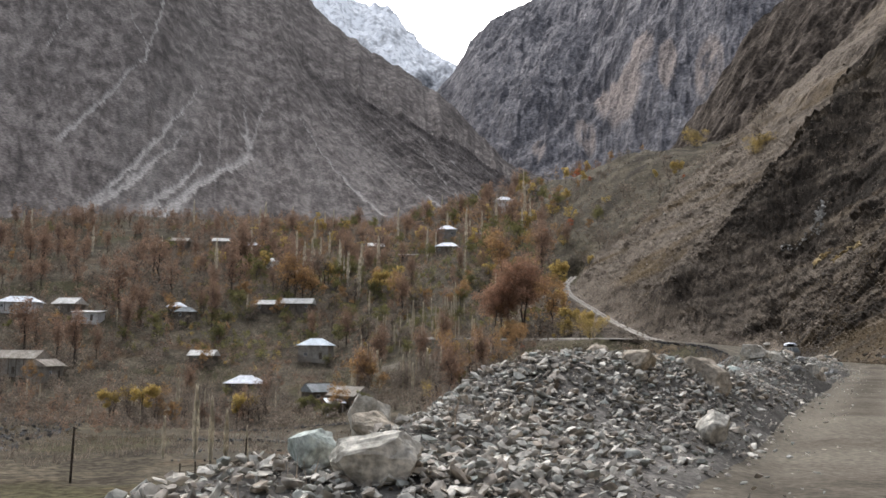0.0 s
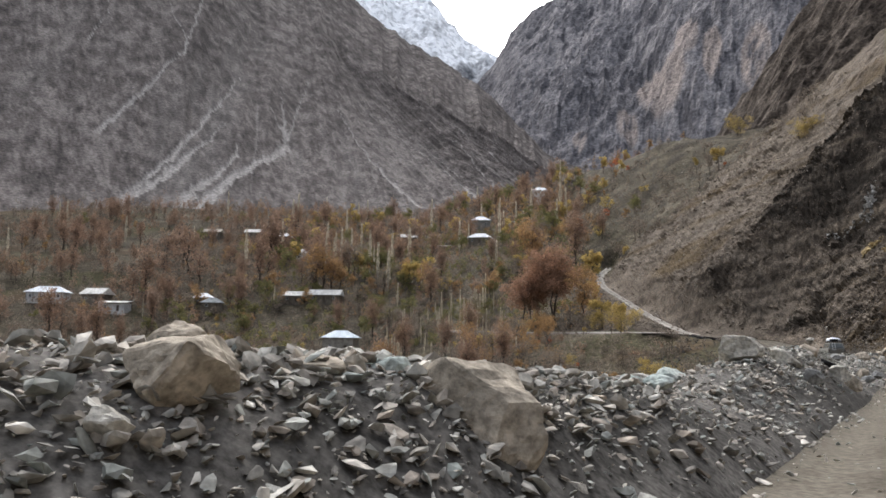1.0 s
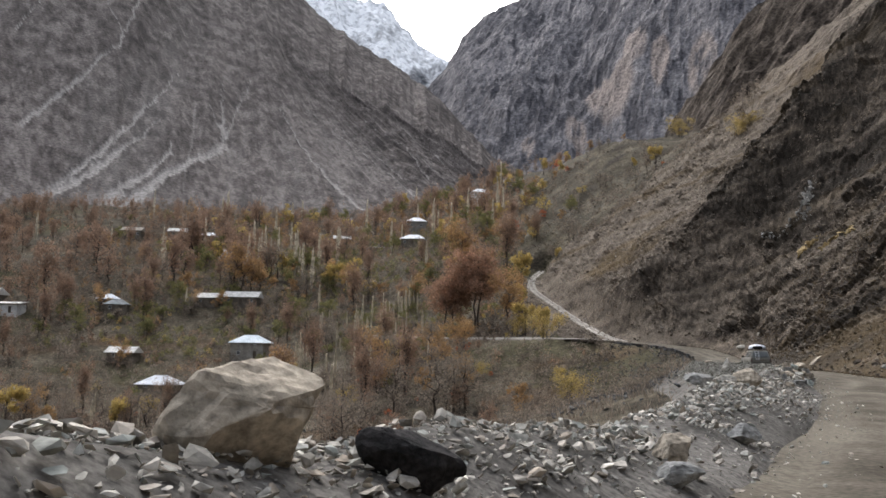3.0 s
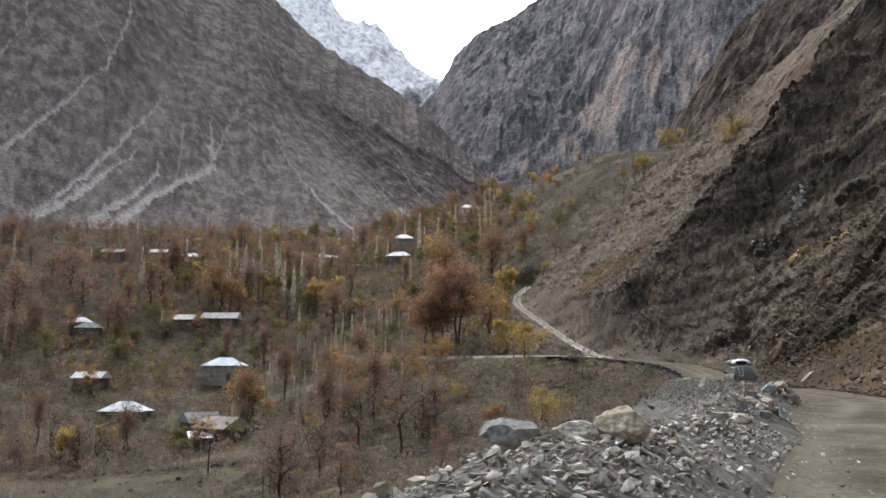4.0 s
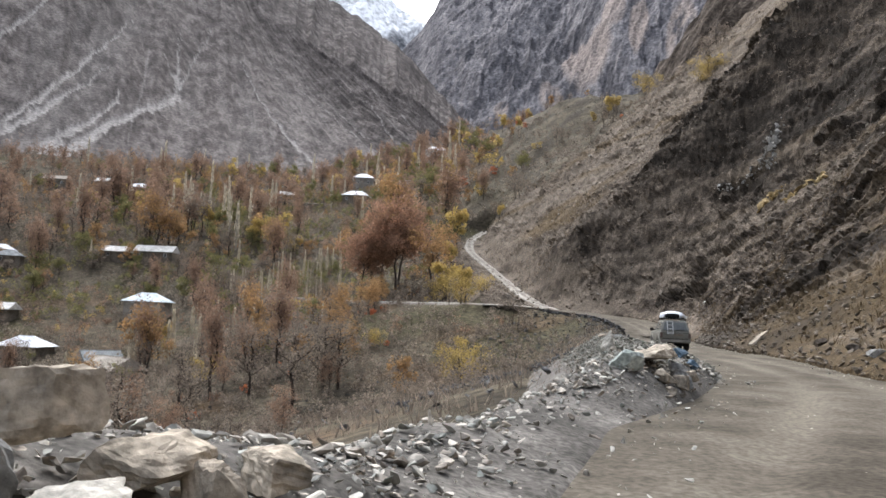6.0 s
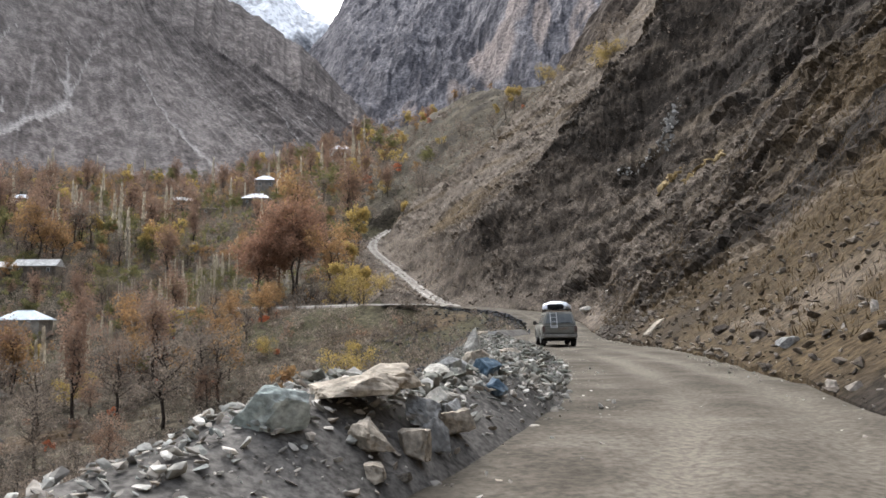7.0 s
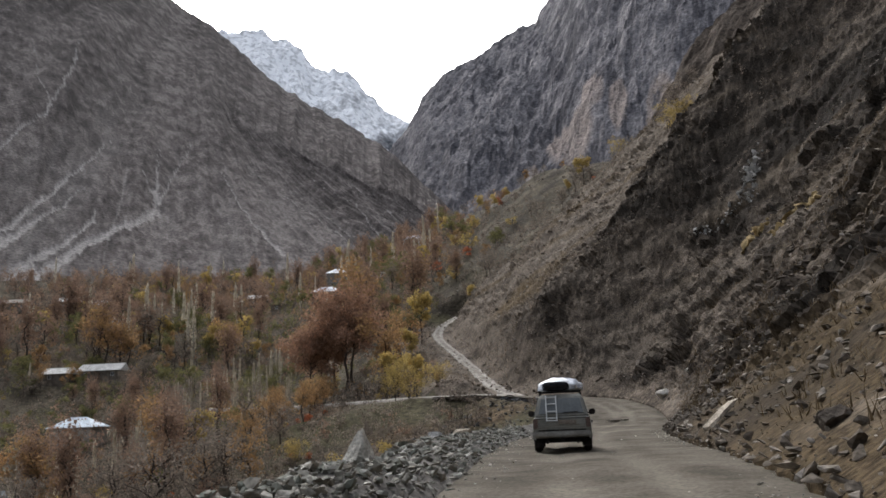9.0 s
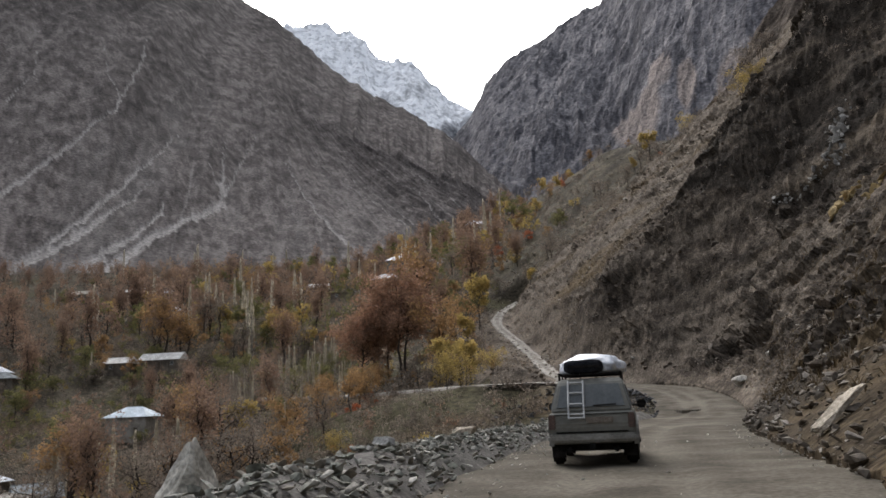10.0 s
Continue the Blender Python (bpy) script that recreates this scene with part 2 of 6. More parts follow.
M = {
    "earth": material("valley_earth", [(0.038, 0.032, 0.023), (0.068, 0.057, 0.04), (0.11, 0.093, 0.066)], 0.12, bump=1.0, detail_scale=1.1, fine=0.6, mask="olive", mask_colour=(0.055, 0.05, 0.025), mask2="rust", mask2_colour=(0.095, 0.064, 0.04)),
    "road": material("packed_dirt", [(0.06, 0.052, 0.0405), (0.09, 0.0785, 0.062), (0.128, 0.113, 0.09)], 0.6, bump=0.45, detail_scale=12, mask="dust", mask_colour=(0.165, 0.146, 0.117), fine=0.3),
    "bank": material("dark_gravelly_spoil", [(0.072, 0.0675, 0.061), (0.113, 0.105, 0.095), (0.172, 0.16, 0.145)], 0.7, bump=0.5, detail_scale=14, fine=0.45),
    "hillrock": material("dark_outcrop_rock", [(0.0392, 0.0336, 0.028), (0.077, 0.0644, 0.0532), (0.14, 0.1204, 0.1008)], 0.9, bump=0.9, detail_scale=6),
    "hill": material("rocky_hillside", [(0.026, 0.0215, 0.0172), (0.066, 0.053, 0.041), (0.165, 0.136, 0.107)], 0.9, bump=1.0, detail_scale=4.5, mask="grass", mask_colour=(0.105, 0.074, 0.038), mask2="scree", mask2_colour=(0.165, 0.137, 0.108), fine=0.6, tone="tone"),
    "mount": material("grey_brown_mountain_rock", [(0.054, 0.047, 0.044), (0.107, 0.0925, 0.0855), (0.19, 0.167, 0.154)], 0.05, bump=0.8, detail_scale=0.45, mask="scree", mask_colour=(0.32, 0.295, 0.273), fine=0.35, tone="tone"),
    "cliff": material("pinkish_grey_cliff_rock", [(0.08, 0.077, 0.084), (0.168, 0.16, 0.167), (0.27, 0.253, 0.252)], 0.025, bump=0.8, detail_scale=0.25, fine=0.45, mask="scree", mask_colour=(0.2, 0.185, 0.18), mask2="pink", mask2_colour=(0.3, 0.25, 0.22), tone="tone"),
    "shoulder": material("brown_shoulder_rock", [(0.034, 0.027, 0.022), (0.075, 0.06, 0.048), (0.14, 0.115, 0.093)], 0.06, bump=0.8, detail_scale=0.6, fine=0.45, tone="tone", mask="scree", mask_colour=(0.16, 0.135, 0.112)),
    "snow": material("snowy_mountain_rock", [(0.07, 0.075, 0.085), (0.12, 0.12, 0.13), (0.2, 0.2, 0.21)], 0.006, bump=0.6, detail_scale=0.04, mask="snow", mask_colour=(0.93, 0.93, 0.94), tone="tone"),
}


# ---- building helpers ----
def mesh_object(name, verts, faces, mat, parent=None, shade=True, attrs=None):
    me = bpy.data.meshes.new(name)
    me.from_pydata([tuple(v) for v in verts], [], [tuple(f) for f in faces])
    me.materials.append(mat)
    if shade:
        me.polygons.foreach_set("use_smooth", [True] * len(me.polygons))
    for key, values in (attrs or {}).items():
        a = me.attributes.new(key, "FLOAT", "POINT")
        a.data.foreach_set("value", np.asarray(values, np.float32).ravel())
    me.update()
    ob = new(name, me)
    if parent is not None:
        ob.parent = parent
    return ob


def sheet(name, X, Y, Z, mat, attrs=None, kind="structure", label="", category="", shade=True):
    """A grid of places as one mesh."""
    r, c = X.shape
    idx = np.arange(r * c).reshape(r, c)
    f = np.stack([idx[:-1, :-1], idx[:-1, 1:], idx[1:, 1:], idx[1:, :-1]], -1).reshape(-1, 4)
    ob = mesh_object(name, np.stack([X, Y, Z], -1).reshape(-1, 3).tolist(), f.tolist(), mat, attrs=attrs, shade=shade)
    return tagged(ob, label, category, "", kind)


def part(name, bm, mat, parent, label=""):
    me = bpy.data.meshes.new(name)
    bm.to_mesh(me)
    bm.free()
    me.materials.append(mat)
    ob = new(name, me)
    ob.parent = parent
    return tagged(ob, label)


# ---- large structure ----
def spread(edges, counts, power=1.0):
    out = []
    for (a, b), n in zip(zip(edges[:-1], edges[1:]), counts):
        out.extend(np.linspace(a, b, n, endpoint=False))
    out.append(edges[-1])
    return np.array(out)


gx = spread([-4400, -1200, -400, -160, 70, 140, 400, 1200, 4400], [14, 24, 40, 115, 23, 26, 20, 12])
gy = spread([-2000, -300, -40, 60, 330, 520, 760, 1500, 4400], [14, 30, 40, 135, 64, 40, 24, 16])
X, Y = np.meshgrid(gx, gy)
Z = terrain(X.ravel(), Y.ravel()).reshape(X.shape)
S, U = along(X.ravel(), Y.ravel())
S, U = S.reshape(X.shape), U.reshape(X.shape)
# lies lower under the road, its bank and the cut hillside, which have their own surfaces
sunk = smooth(-60, -40, S) * np.maximum((1 - smooth(6.0, 9.5, U)) * (U > 0) * (1 - smooth(150, 162, S)), 0.6 * smooth(-8, -4, U) * (1 - smooth(2.6, 4.2, U)) * (1 - smooth(196, 203, S)))
inside = smooth(42, 48, X) * (1 - smooth(274, 282, Y)) * (1 - smooth(160, 170, X)) * (U < 0) * smooth(-30, -20, Y)
Z = Z - 1.2 * sunk - 4.0 * inside
Z = Z + (60 - Z) * smooth(900, 2200, np.hypot(X, Y))
ground = sheet("ground", X, Y, Z, M["earth"], {"olive": 0.8 * smooth(64, 46, X) * smooth(0.1, 0.35, fbm(X, Y, 22, 4, 131)), "rust": smooth(64, 46, X) * 0.7 * smooth(0.12, 0.4, fbm(X, Y, 17, 4, 132))}, label="brown autumn valley floor of earth and dry grass", category="ground")

# road
s_ax, v_ax = np.arange(-40, 213, 0.5), np.linspace(0, 1, 29)
S, V = np.meshgrid(s_ax, v_ax, indexing="ij")
U = left_edge(S) + 0.5 + (right_edge(S) - 0.5 - left_edge(S) - 0.5) * V
X, Y = on_road(S, U)
rut = -0.05 * np.exp(-((U - 0.75) / 0.28) ** 2) - 0.05 * np.exp(-((U + 0.75) / 0.28) ** 2)
Z = road_z(S) + rut + 0.05 * fbm(X, Y, 2.5, 3, 41) + 0.07 * fbm(X, Y, 9, 2, 44)
worn = np.exp(-((U - 0.85) / 0.42) ** 2) + np.exp(-((U + 0.75) / 0.42) ** 2) + 0.5 * np.exp(-((U + 2.4) / 0.5) ** 2)
dust = np.clip(worn * (0.55 + 0.9 * fbm(S, U * 5, 9, 4, 46)) + 0.7 * smooth(0.25, 0.6, fbm(X, Y, 5, 4, 47)), 0, 0.9)
road = sheet("road", X, Y, Z, M["road"], {"dust": dust}, label="unpaved grey-brown dirt mountain road with ruts", category="road")

# rubble bank on the road's valley side
def bank_place(S, D):
    """Places on the bank: S metres along the road, D from its foot towards the valley."""
    X, Y = on_road(S, left_edge(S) - 0.15 + D)
    top, zr = bank_top(S), road_z(S)
    crest = np.interp(S, [9.5, 12, 14, 60, 68], [2.8, 2.2, 1.45, 1.45, 1.15])
    rise = smooth(0, 1, D / crest)
    open_ground = terrain(X.ravel(), Y.ravel(), False).reshape(X.shape)
    Z = np.where(D < crest, zr - 0.03 + (top - zr) * (0.35 * D / crest + 0.65 * rise),
                 np.maximum(top - 0.62 * np.clip(D - crest - 0.5, 0, None), open_ground - 0.1 - 1.0 * smooth(6, 9, D)))
    Z = Z + smooth(0.2, 0.9, D) * (0.13 * fbm(X, Y, 1.3, 4, 51) + 0.12 * fbm(X, Y, 3.5, 2, 57))
    return X, Y, Z - 0.5 * smooth(150, 162, S) - 0.16 * (1 - smooth(0, 0.4, D))


S, V = np.meshgrid(np.arange(-40, 168, 0.3), np.linspace(0, 1, 40), indexing="ij")
X, Y, Z = bank_place(S, 9.5 * V ** 1.4)
bank = sheet("rubble_bank", X, Y, Z, M["bank"], label="dark bank of bulldozed spoil along the road edge", category="bank")

# cut hillside on the road's uphill side
def hill_place(X, Y):
    """Places on the cut hillside: broken blocks stand out along the slope's normal."""
    Z = terrain(X.ravel(), Y.ravel()).reshape(X.shape)
    S, U = along(X.ravel(), Y.ravel())
    S, U = S.reshape(X.shape), U.reshape(X.shape)
    d = right_edge(S) - U
    Z = np.where((U > right_edge(S) - 0.1) & (Y < 196) & (S < 204), Z - 1.0, Z)
    crag = smooth(0.5, 5, np.where(Y < 205, d, 10)) * smooth(44, 52, X) * (1 - track_pull(X.ravel(), Y.ravel(), 3, 8)[0].reshape(X.shape))
    crag = crag * np.interp(Y, [80, 120, 200, 240], [0.42, 1.15, 1.15, 0.6])
    P, Q = 1.75 * X + 0.25 * Y, 0.8 * Y - 0.2 * X
    lumps = 0.75 * blocky(P, Q, 4.6, 64) + 0.5 * blocky(P, Q, 2.1, 65) + 0.32 * blocky(P, Q, 1.0, 67)
    out = crag * (lumps * (0.45 + 0.75 * smooth(-0.3, 0.4, fbm(X, Y, 13, 3, 69))) + 0.8 * fbm(P, Q, 6.0, 4, 61, 0.6) + 0.5 * (ridged(P, Q, 3.0, 3, 66, 0.6) - 0.6))
    return X - 0.72 * out, Y - 0.12 * out, Z + 0.6 * out


def on_slope(x, y, lift=0.0):
    X, Y, Z = hill_place(np.asarray(x, float), np.asarray(y, float))
    return np.stack([X, Y, Z + lift], -1)


X, Y = np.meshgrid(spread([-14, 38, 82, 100, 172], [18, 236, 50, 36]), spread([-36, 66, 120, 215, 284], [40, 120, 180, 90]))
# only the uphill side of the road
S, U = along(X.ravel(), Y.ravel())
S, U = S.reshape(X.shape), U.reshape(X.shape)
low = (U > 1.0) & (Y < 190) | (X < 38 - 0.02 * Y)
X, Y, Z = hill_place(X, Y)
Z = np.where(low, Z - 6, Z)
# dry grass lies in bands that slant down towards the road, thickest on the nearer part
band = fbm(0.15 * Y, Z + 0.3 * Y + 0.15 * X, 5, 4, 86)
near_part = smooth(128, 88, Y + 0.35 * Z)
patch = fbm(X, Y + 0.7 * Z, 3.2, 4, 87)
grassy = np.clip(smooth(0.0, 0.5, band + 0.45 * near_part - 0.12 + 0.25 * patch) * (0.36 + 0.12 * near_part + 0.4 * smooth(200, 225, Y)), 0, 0.75)
streak = fbm(0.13 * Y + 0.2 * X, Z + 0.22 * Y, 3.2, 5, 88, 0.6)
scree = np.clip(smooth(0.14, 0.4, streak + 0.35 * patch) * (0.4 + 0.35 * smooth(195, 235, Y)), 0, 0.85)
tone = 0.5 + 0.15 * fbm(1.4 * X + 0.8 * Z, 0.5 * Y, 2.2, 4, 89, 0.65) + 0.12 * fbm(0.14 * Y, Z + 0.2 * Y, 2.4, 4, 93, 0.6) + 0.12 * fbm(X, Y + Z, 14, 3, 92) + 0.1 * smooth(195, 235, Y) - 0.07 * smooth(170, 120, Y) - 0.12 * near_part - 0.11 * smooth(14, 34, Z) * smooth(215, 195, Y)
hillside = sheet("hillside", X, Y, Z, M["hill"], {"grass": grassy, "scree": scree, "tone": tone}, label="steep dark rocky hillside with dry grass above the road", category="hillside", shade=False)


def ridge_of(ridge, az):
    """Radius and height of a ridge by bearing (degrees to the left of +y) from the plan's centre (30, 40)."""
    line = spline(ridge, 20.0)
    b = np.degrees(np.arctan2(-(line[:, 0] - 30), line[:, 1] - 40))
    o = np.argsort(b)
    r = np.hypot(line[:, 0] - 30, line[:, 1] - 40)
    return np.interp(az, b[o], r[o]), np.interp(az, b[o], line[o, 2])


def mountain(name, ridge, foot, az, steps, mat, rough, seed, label, gully=70, crag=0.3, bend=1.12, lines=(), scree=0.0, snow=None, blocks=0.0, pink=(), streaks=0.2, facets=True, fan=None, skew=60, sides=0.0, long=120, rills=0.0):
    """A face that climbs from its foot to a ridge line, cut by gullies; lines: scree chutes as bearing and share of the climb."""
    a, t = np.meshgrid(np.linspace(*az), np.r_[np.linspace(-0.06, 1, steps), np.linspace(1.02, 1.6, 12)], indexing="ij")
    rr, hh = ridge_of(ridge, a)
    fb = np.array(foot)
    o = np.argsort(fb[:, 0])
    fr, fz = np.interp(a, fb[o, 0], fb[o, 1]), np.interp(a, fb[o, 0], fb[o, 2])
    r = fr + (rr - fr) * t
    up = np.sign(t) * np.abs(t) ** bend
    q = np.radians(a) * 1000
    # the fall lines: slanting, or spreading from a summit like a fan
    fall = q + skew * t
    if fan:
        fall = np.radians(a - fan[0]) * 1000 / np.clip(np.where(a > fan[0], fan[1], fan[2]) - t, 0.22, None)
    fall = fall + 10 * fbm(q, 900 * t, 130, 3, seed + 8)
    g = ridged(fall, t * long, gully, 5, seed, 0.55)
    body = np.clip(t, 0, 1) * np.clip(1.04 - t, 0, 1) * 4
    X, Y = 30 - np.sin(np.radians(a)) * r, 40 + np.cos(np.radians(a)) * r
    Z = fz + (hh - fz) * np.where(t > 1, 1 - 0.9 * (t - 1), up)
    Z = Z + rough * (g - 0.62) * (0.22 + body) * smooth(-0.02, 0.1, t) + crag * rough * fbm(fall, 260 * t + 0.2 * q, gully * 0.45, 6, seed + 5, 0.62) * smooth(-0.02, 0.15, t)
    if blocks:
        Z = Z + blocks * (ridged(1.1 * q + 0.3 * fall, 330 * t, 45, 5, seed + 15, 0.62) - 0.6) * smooth(0.0, 0.2, t)
    mask = np.zeros(a.shape)
    for width, pts in lines:
        p = np.array(pts, float)
        for (a0, t0), (a1, t1) in zip(p[:-1], p[1:]):
            k = np.clip((t - t0) / (t1 - t0), 0, 1)
            off = np.abs((a - a0 - k * (a1 - a0)) * 17.45 + 1.1 * width * fbm(q, 900 * t, 14, 4, seed + 21, 0.65))
            inside = (t > min(t0, t1)) & (t <= max(t0, t1))
            w = width * (0.34 + 0.95 * np.clip(0.3 - t, 0, 1) ** 1.4 / 0.185)
            w = w * (0.3 + 0.7 * smooth(0, 0.13, p[:, 1].max() - t))
            depth = smooth(w, 0.5 * w, off) * inside
            mask = np.maximum(mask, depth * (1.0 + 0.9 * fbm(fall, 90 * t, 5, 4, seed + 31, 0.7)))
            Z = Z - 1.2 * depth
    if scree:
        mask = np.maximum(mask, scree * smooth(0.60, 0.46, g) * smooth(0.75, 0.2, t) * (0.5 + 1.1 * fbm(fall, 200 * t, 14, 4, seed + 9, 0.65)))
    if rills:
        thin = ridged(fall, 26 * t, 26, 2, seed + 61) + 0.06 * fbm(q, 560 * t, 9, 3, seed + 62)
        mask = np.maximum(mask, rills * smooth(0.9, 0.97, thin) * smooth(0.62, 0.3, t) * smooth(-0.1, 0.35, fbm(q, 300 * t, 60, 3, seed + 63)))
    attrs = {"scree": np.clip(mask, 0, 1)}
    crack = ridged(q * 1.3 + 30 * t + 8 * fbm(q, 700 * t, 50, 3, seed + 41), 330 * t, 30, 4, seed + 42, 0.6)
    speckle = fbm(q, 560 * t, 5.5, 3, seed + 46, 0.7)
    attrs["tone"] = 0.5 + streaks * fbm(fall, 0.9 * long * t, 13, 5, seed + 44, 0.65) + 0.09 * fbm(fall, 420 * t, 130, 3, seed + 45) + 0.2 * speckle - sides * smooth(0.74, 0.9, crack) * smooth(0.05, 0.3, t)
    rosy = np.zeros(a.shape)
    for pa, pt_, wa, wt in pink:
        e = ((a - pa) / wa) ** 2 + ((t - pt_) / wt) ** 2
        rosy = np.maximum(rosy, smooth(1.2, 0.55, e + 0.9 * fbm(q * 1.5, 500 * t, 40, 4, seed + 51)))
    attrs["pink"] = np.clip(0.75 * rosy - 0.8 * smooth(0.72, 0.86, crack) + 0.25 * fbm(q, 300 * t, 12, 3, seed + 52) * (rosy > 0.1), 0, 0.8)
    if snow:
        steep = fbm(q + 150 * t, 110 * t, 26, 6, seed + 4, 0.68) * snow[2] + fbm(X, Y, 300, 3, seed + 3) * 160
        attrs["snow"] = smooth(snow[0], snow[1], Z + steep)
    return sheet(name, X, Y, Z, mat, attrs=attrs, label=label, category="mountain", shade=not facets)


# pale scree chutes: width, and the bends as bearing and share of the climb
CHUTES = [(5, [(20.7, 0.48), (21.5, 0.35), (22.4, 0.276), (25.3, 0.172), (28.4, 0.1)]), (5, [(18.7, 0.296), (19.3, 0.24), (21.6, 0.152), (23.6, 0.088), (27.1, 0.02)]), (8, [(19.6, 0.176), (22.2, 0.104), (24.2, 0.06), (27.4, 0.012), (30.1, -0.03)]),
          (9, [(19.0, 0.14), (19.9, 0.092), (22.2, 0.048), (24.2, 0.0)]), (10, [(15.6, 0.32), (15.6, 0.244), (15.4, 0.184), (15.7, 0.16), (17.2, 0.124), (20.1, 0.064), (22.2, 0.02)]),
          (3, [(13.5, 0.404), (14.4, 0.292), (15.4, 0.184)]), (3, [(16.5, 0.244), (15.4, 0.184)])]
CHUTES += [(5, [(10.7, 0.448), (9.2, 0.408), (6.8, 0.352), (3.7, 0.248), (1.8, 0.136)]), (6, [(11.5, 0.336), (10.0, 0.236), (8.8, 0.184), (6.9, 0.108), (5.8, 0.068)]), (3, [(6.0, 0.484), (2.8, 0.392), (1.3, 0.276), (0.1, 0.172)]),
           (3, [(27.4, 0.36), (27.3, 0.296), (28.7, 0.24)]), (3, [(23.4, 0.408), (23.1, 0.336), (22.2, 0.296)]), (3, [(8.4, 0.444), (5.2, 0.36), (2.9, 0.248)]), (3, [(4.3, 0.584), (0.4, 0.444), (-1.2, 0.372)])]

mountain("mountain_west", [(150, 1000, 205), (96, 1052, 245), (42, 1109, 321), (13, 1135, 355), (-58, 1194, 424), (-149, 1265, 506), (-249, 1349, 629), (-337, 1407, 713), (-393, 1427, 772), (-560, 1450, 960),
                           (-900, 1350, 1080), (-1500, 1100, 1100), (-2300, 500, 1000)],
         [(-10, 620, 100), (0, 610, 98), (8, 590, 88), (20, 560, 80), (40, 560, 85), (90, 600, 100)], (-7.5, 62, 700), 270, M["mount"], 15, 71,
         "grey-brown bare mountain with pale scree gullies", gully=110, crag=0.34, lines=CHUTES, scree=0.2, blocks=6, rills=0.45, fan=(14.5, 1.06, 0.82), streaks=0.08)
mountain("mountain_shoulder", [(110, 640, 60), (150, 610, 105), (180, 595, 150), (199, 587, 182), (216, 581, 210), (224, 578, 226), (253, 566, 251), (330, 520, 300), (450, 430, 340), (620, 300, 350)],
         [(-5, 480, 60), (-17, 430, 60), (-40, 380, 70), (-80, 380, 70)], (-7, -64, 260), 110, M["shoulder"], 16, 121,
         "brown rocky shoulder of the valley side", gully=60, crag=0.5, bend=0.9, blocks=9, skew=200, streaks=0.2, long=240)
PINK = [(-12.6, 0.25, 1.4, 0.07), (-11.3, 0.27, 0.9, 0.06), (-13.8, 0.31, 0.8, 0.05), (-6.3, 0.17, 0.6, 0.04), (-9.6, 0.2, 0.8, 0.045), (-18.4, 0.2, 0.9, 0.06), (-15.5, 0.25, 0.6, 0.06)]
PALE_LINES = [(5, [(-8.4, 0.53), (-6.8, 0.47), (-4.7, 0.41), (-3.0, 0.38)]), (4, [(-5.5, 0.55), (-4.0, 0.48), (-2.2, 0.43)]), (6, [(-9.2, 0.93), (-10.8, 0.82), (-12.3, 0.72)]), (4, [(-19.2, 0.32), (-18.3, 0.2), (-17.6, 0.12)])]
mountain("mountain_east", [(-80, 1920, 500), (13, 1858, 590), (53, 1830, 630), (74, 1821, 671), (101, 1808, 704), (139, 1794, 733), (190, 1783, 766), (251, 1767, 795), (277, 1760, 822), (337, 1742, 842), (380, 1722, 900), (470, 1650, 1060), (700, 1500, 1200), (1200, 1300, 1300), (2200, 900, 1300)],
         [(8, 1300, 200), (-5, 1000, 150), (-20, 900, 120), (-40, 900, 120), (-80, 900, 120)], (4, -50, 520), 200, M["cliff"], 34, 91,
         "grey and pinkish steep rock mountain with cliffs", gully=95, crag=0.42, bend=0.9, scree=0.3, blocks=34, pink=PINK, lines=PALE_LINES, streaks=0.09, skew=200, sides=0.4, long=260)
mountain("mountain_snowy", [(-2600, 3300, 2300), (-1500, 3600, 1960), (-787, 3700, 1805), (-683, 3722, 1826), (-605, 3736, 1823), (-541, 3746, 1766), (-436, 3761, 1737), (-359, 3770, 1640), (-239, 3780, 1627), (-123, 3787, 1529), (-21, 3790, 1425), (77, 3790, 1363), (500, 3900, 1200), (1200, 4000, 1000)],
         [(40, 2500, 500), (-20, 2500, 500)], (36, -14, 420), 170, M["snow"], 80, 111, "distant mountain covered in fresh snow", gully=40, crag=0.5, snow=(760, 1420, 760), skew=-160, blocks=30)

# side track up the hillside and the lane into the village
def strip(name, line, width, lift, mat, label, drop=0.35):
    way = np.gradient(line[:, :2], axis=0)
    way /= np.linalg.norm(way, axis=1)[:, None]
    v = np.linspace(-1, 1, 11)
    X = line[:, None, 0] - way[:, None, 1] * v * width / 2
    Y = line[:, None, 1] + way[:, None, 0] * v * width / 2
    X, Y = X + 0.25 * fbm(X, Y, 4, 2, 83), Y + 0.25 * fbm(X, Y, 4, 2, 84)
    rut = -0.07 * np.exp(-((np.abs(v) - 0.45) / 0.16) ** 2)
    Z = line[:, None, 2] + lift + rut - drop * np.abs(v) ** 3 + 0.05 * fbm(X, Y, 1.5, 3, 81)
    wear = np.exp(-((np.abs(v) - 0.45) / 0.2) ** 2) * (0.7 + 0.6 * fbm(X, Y, 5, 3, 82))
    return sheet(name, X, Y, Z, mat, {"dust": np.clip(wear, 0, 1)}, label=label, category="track")


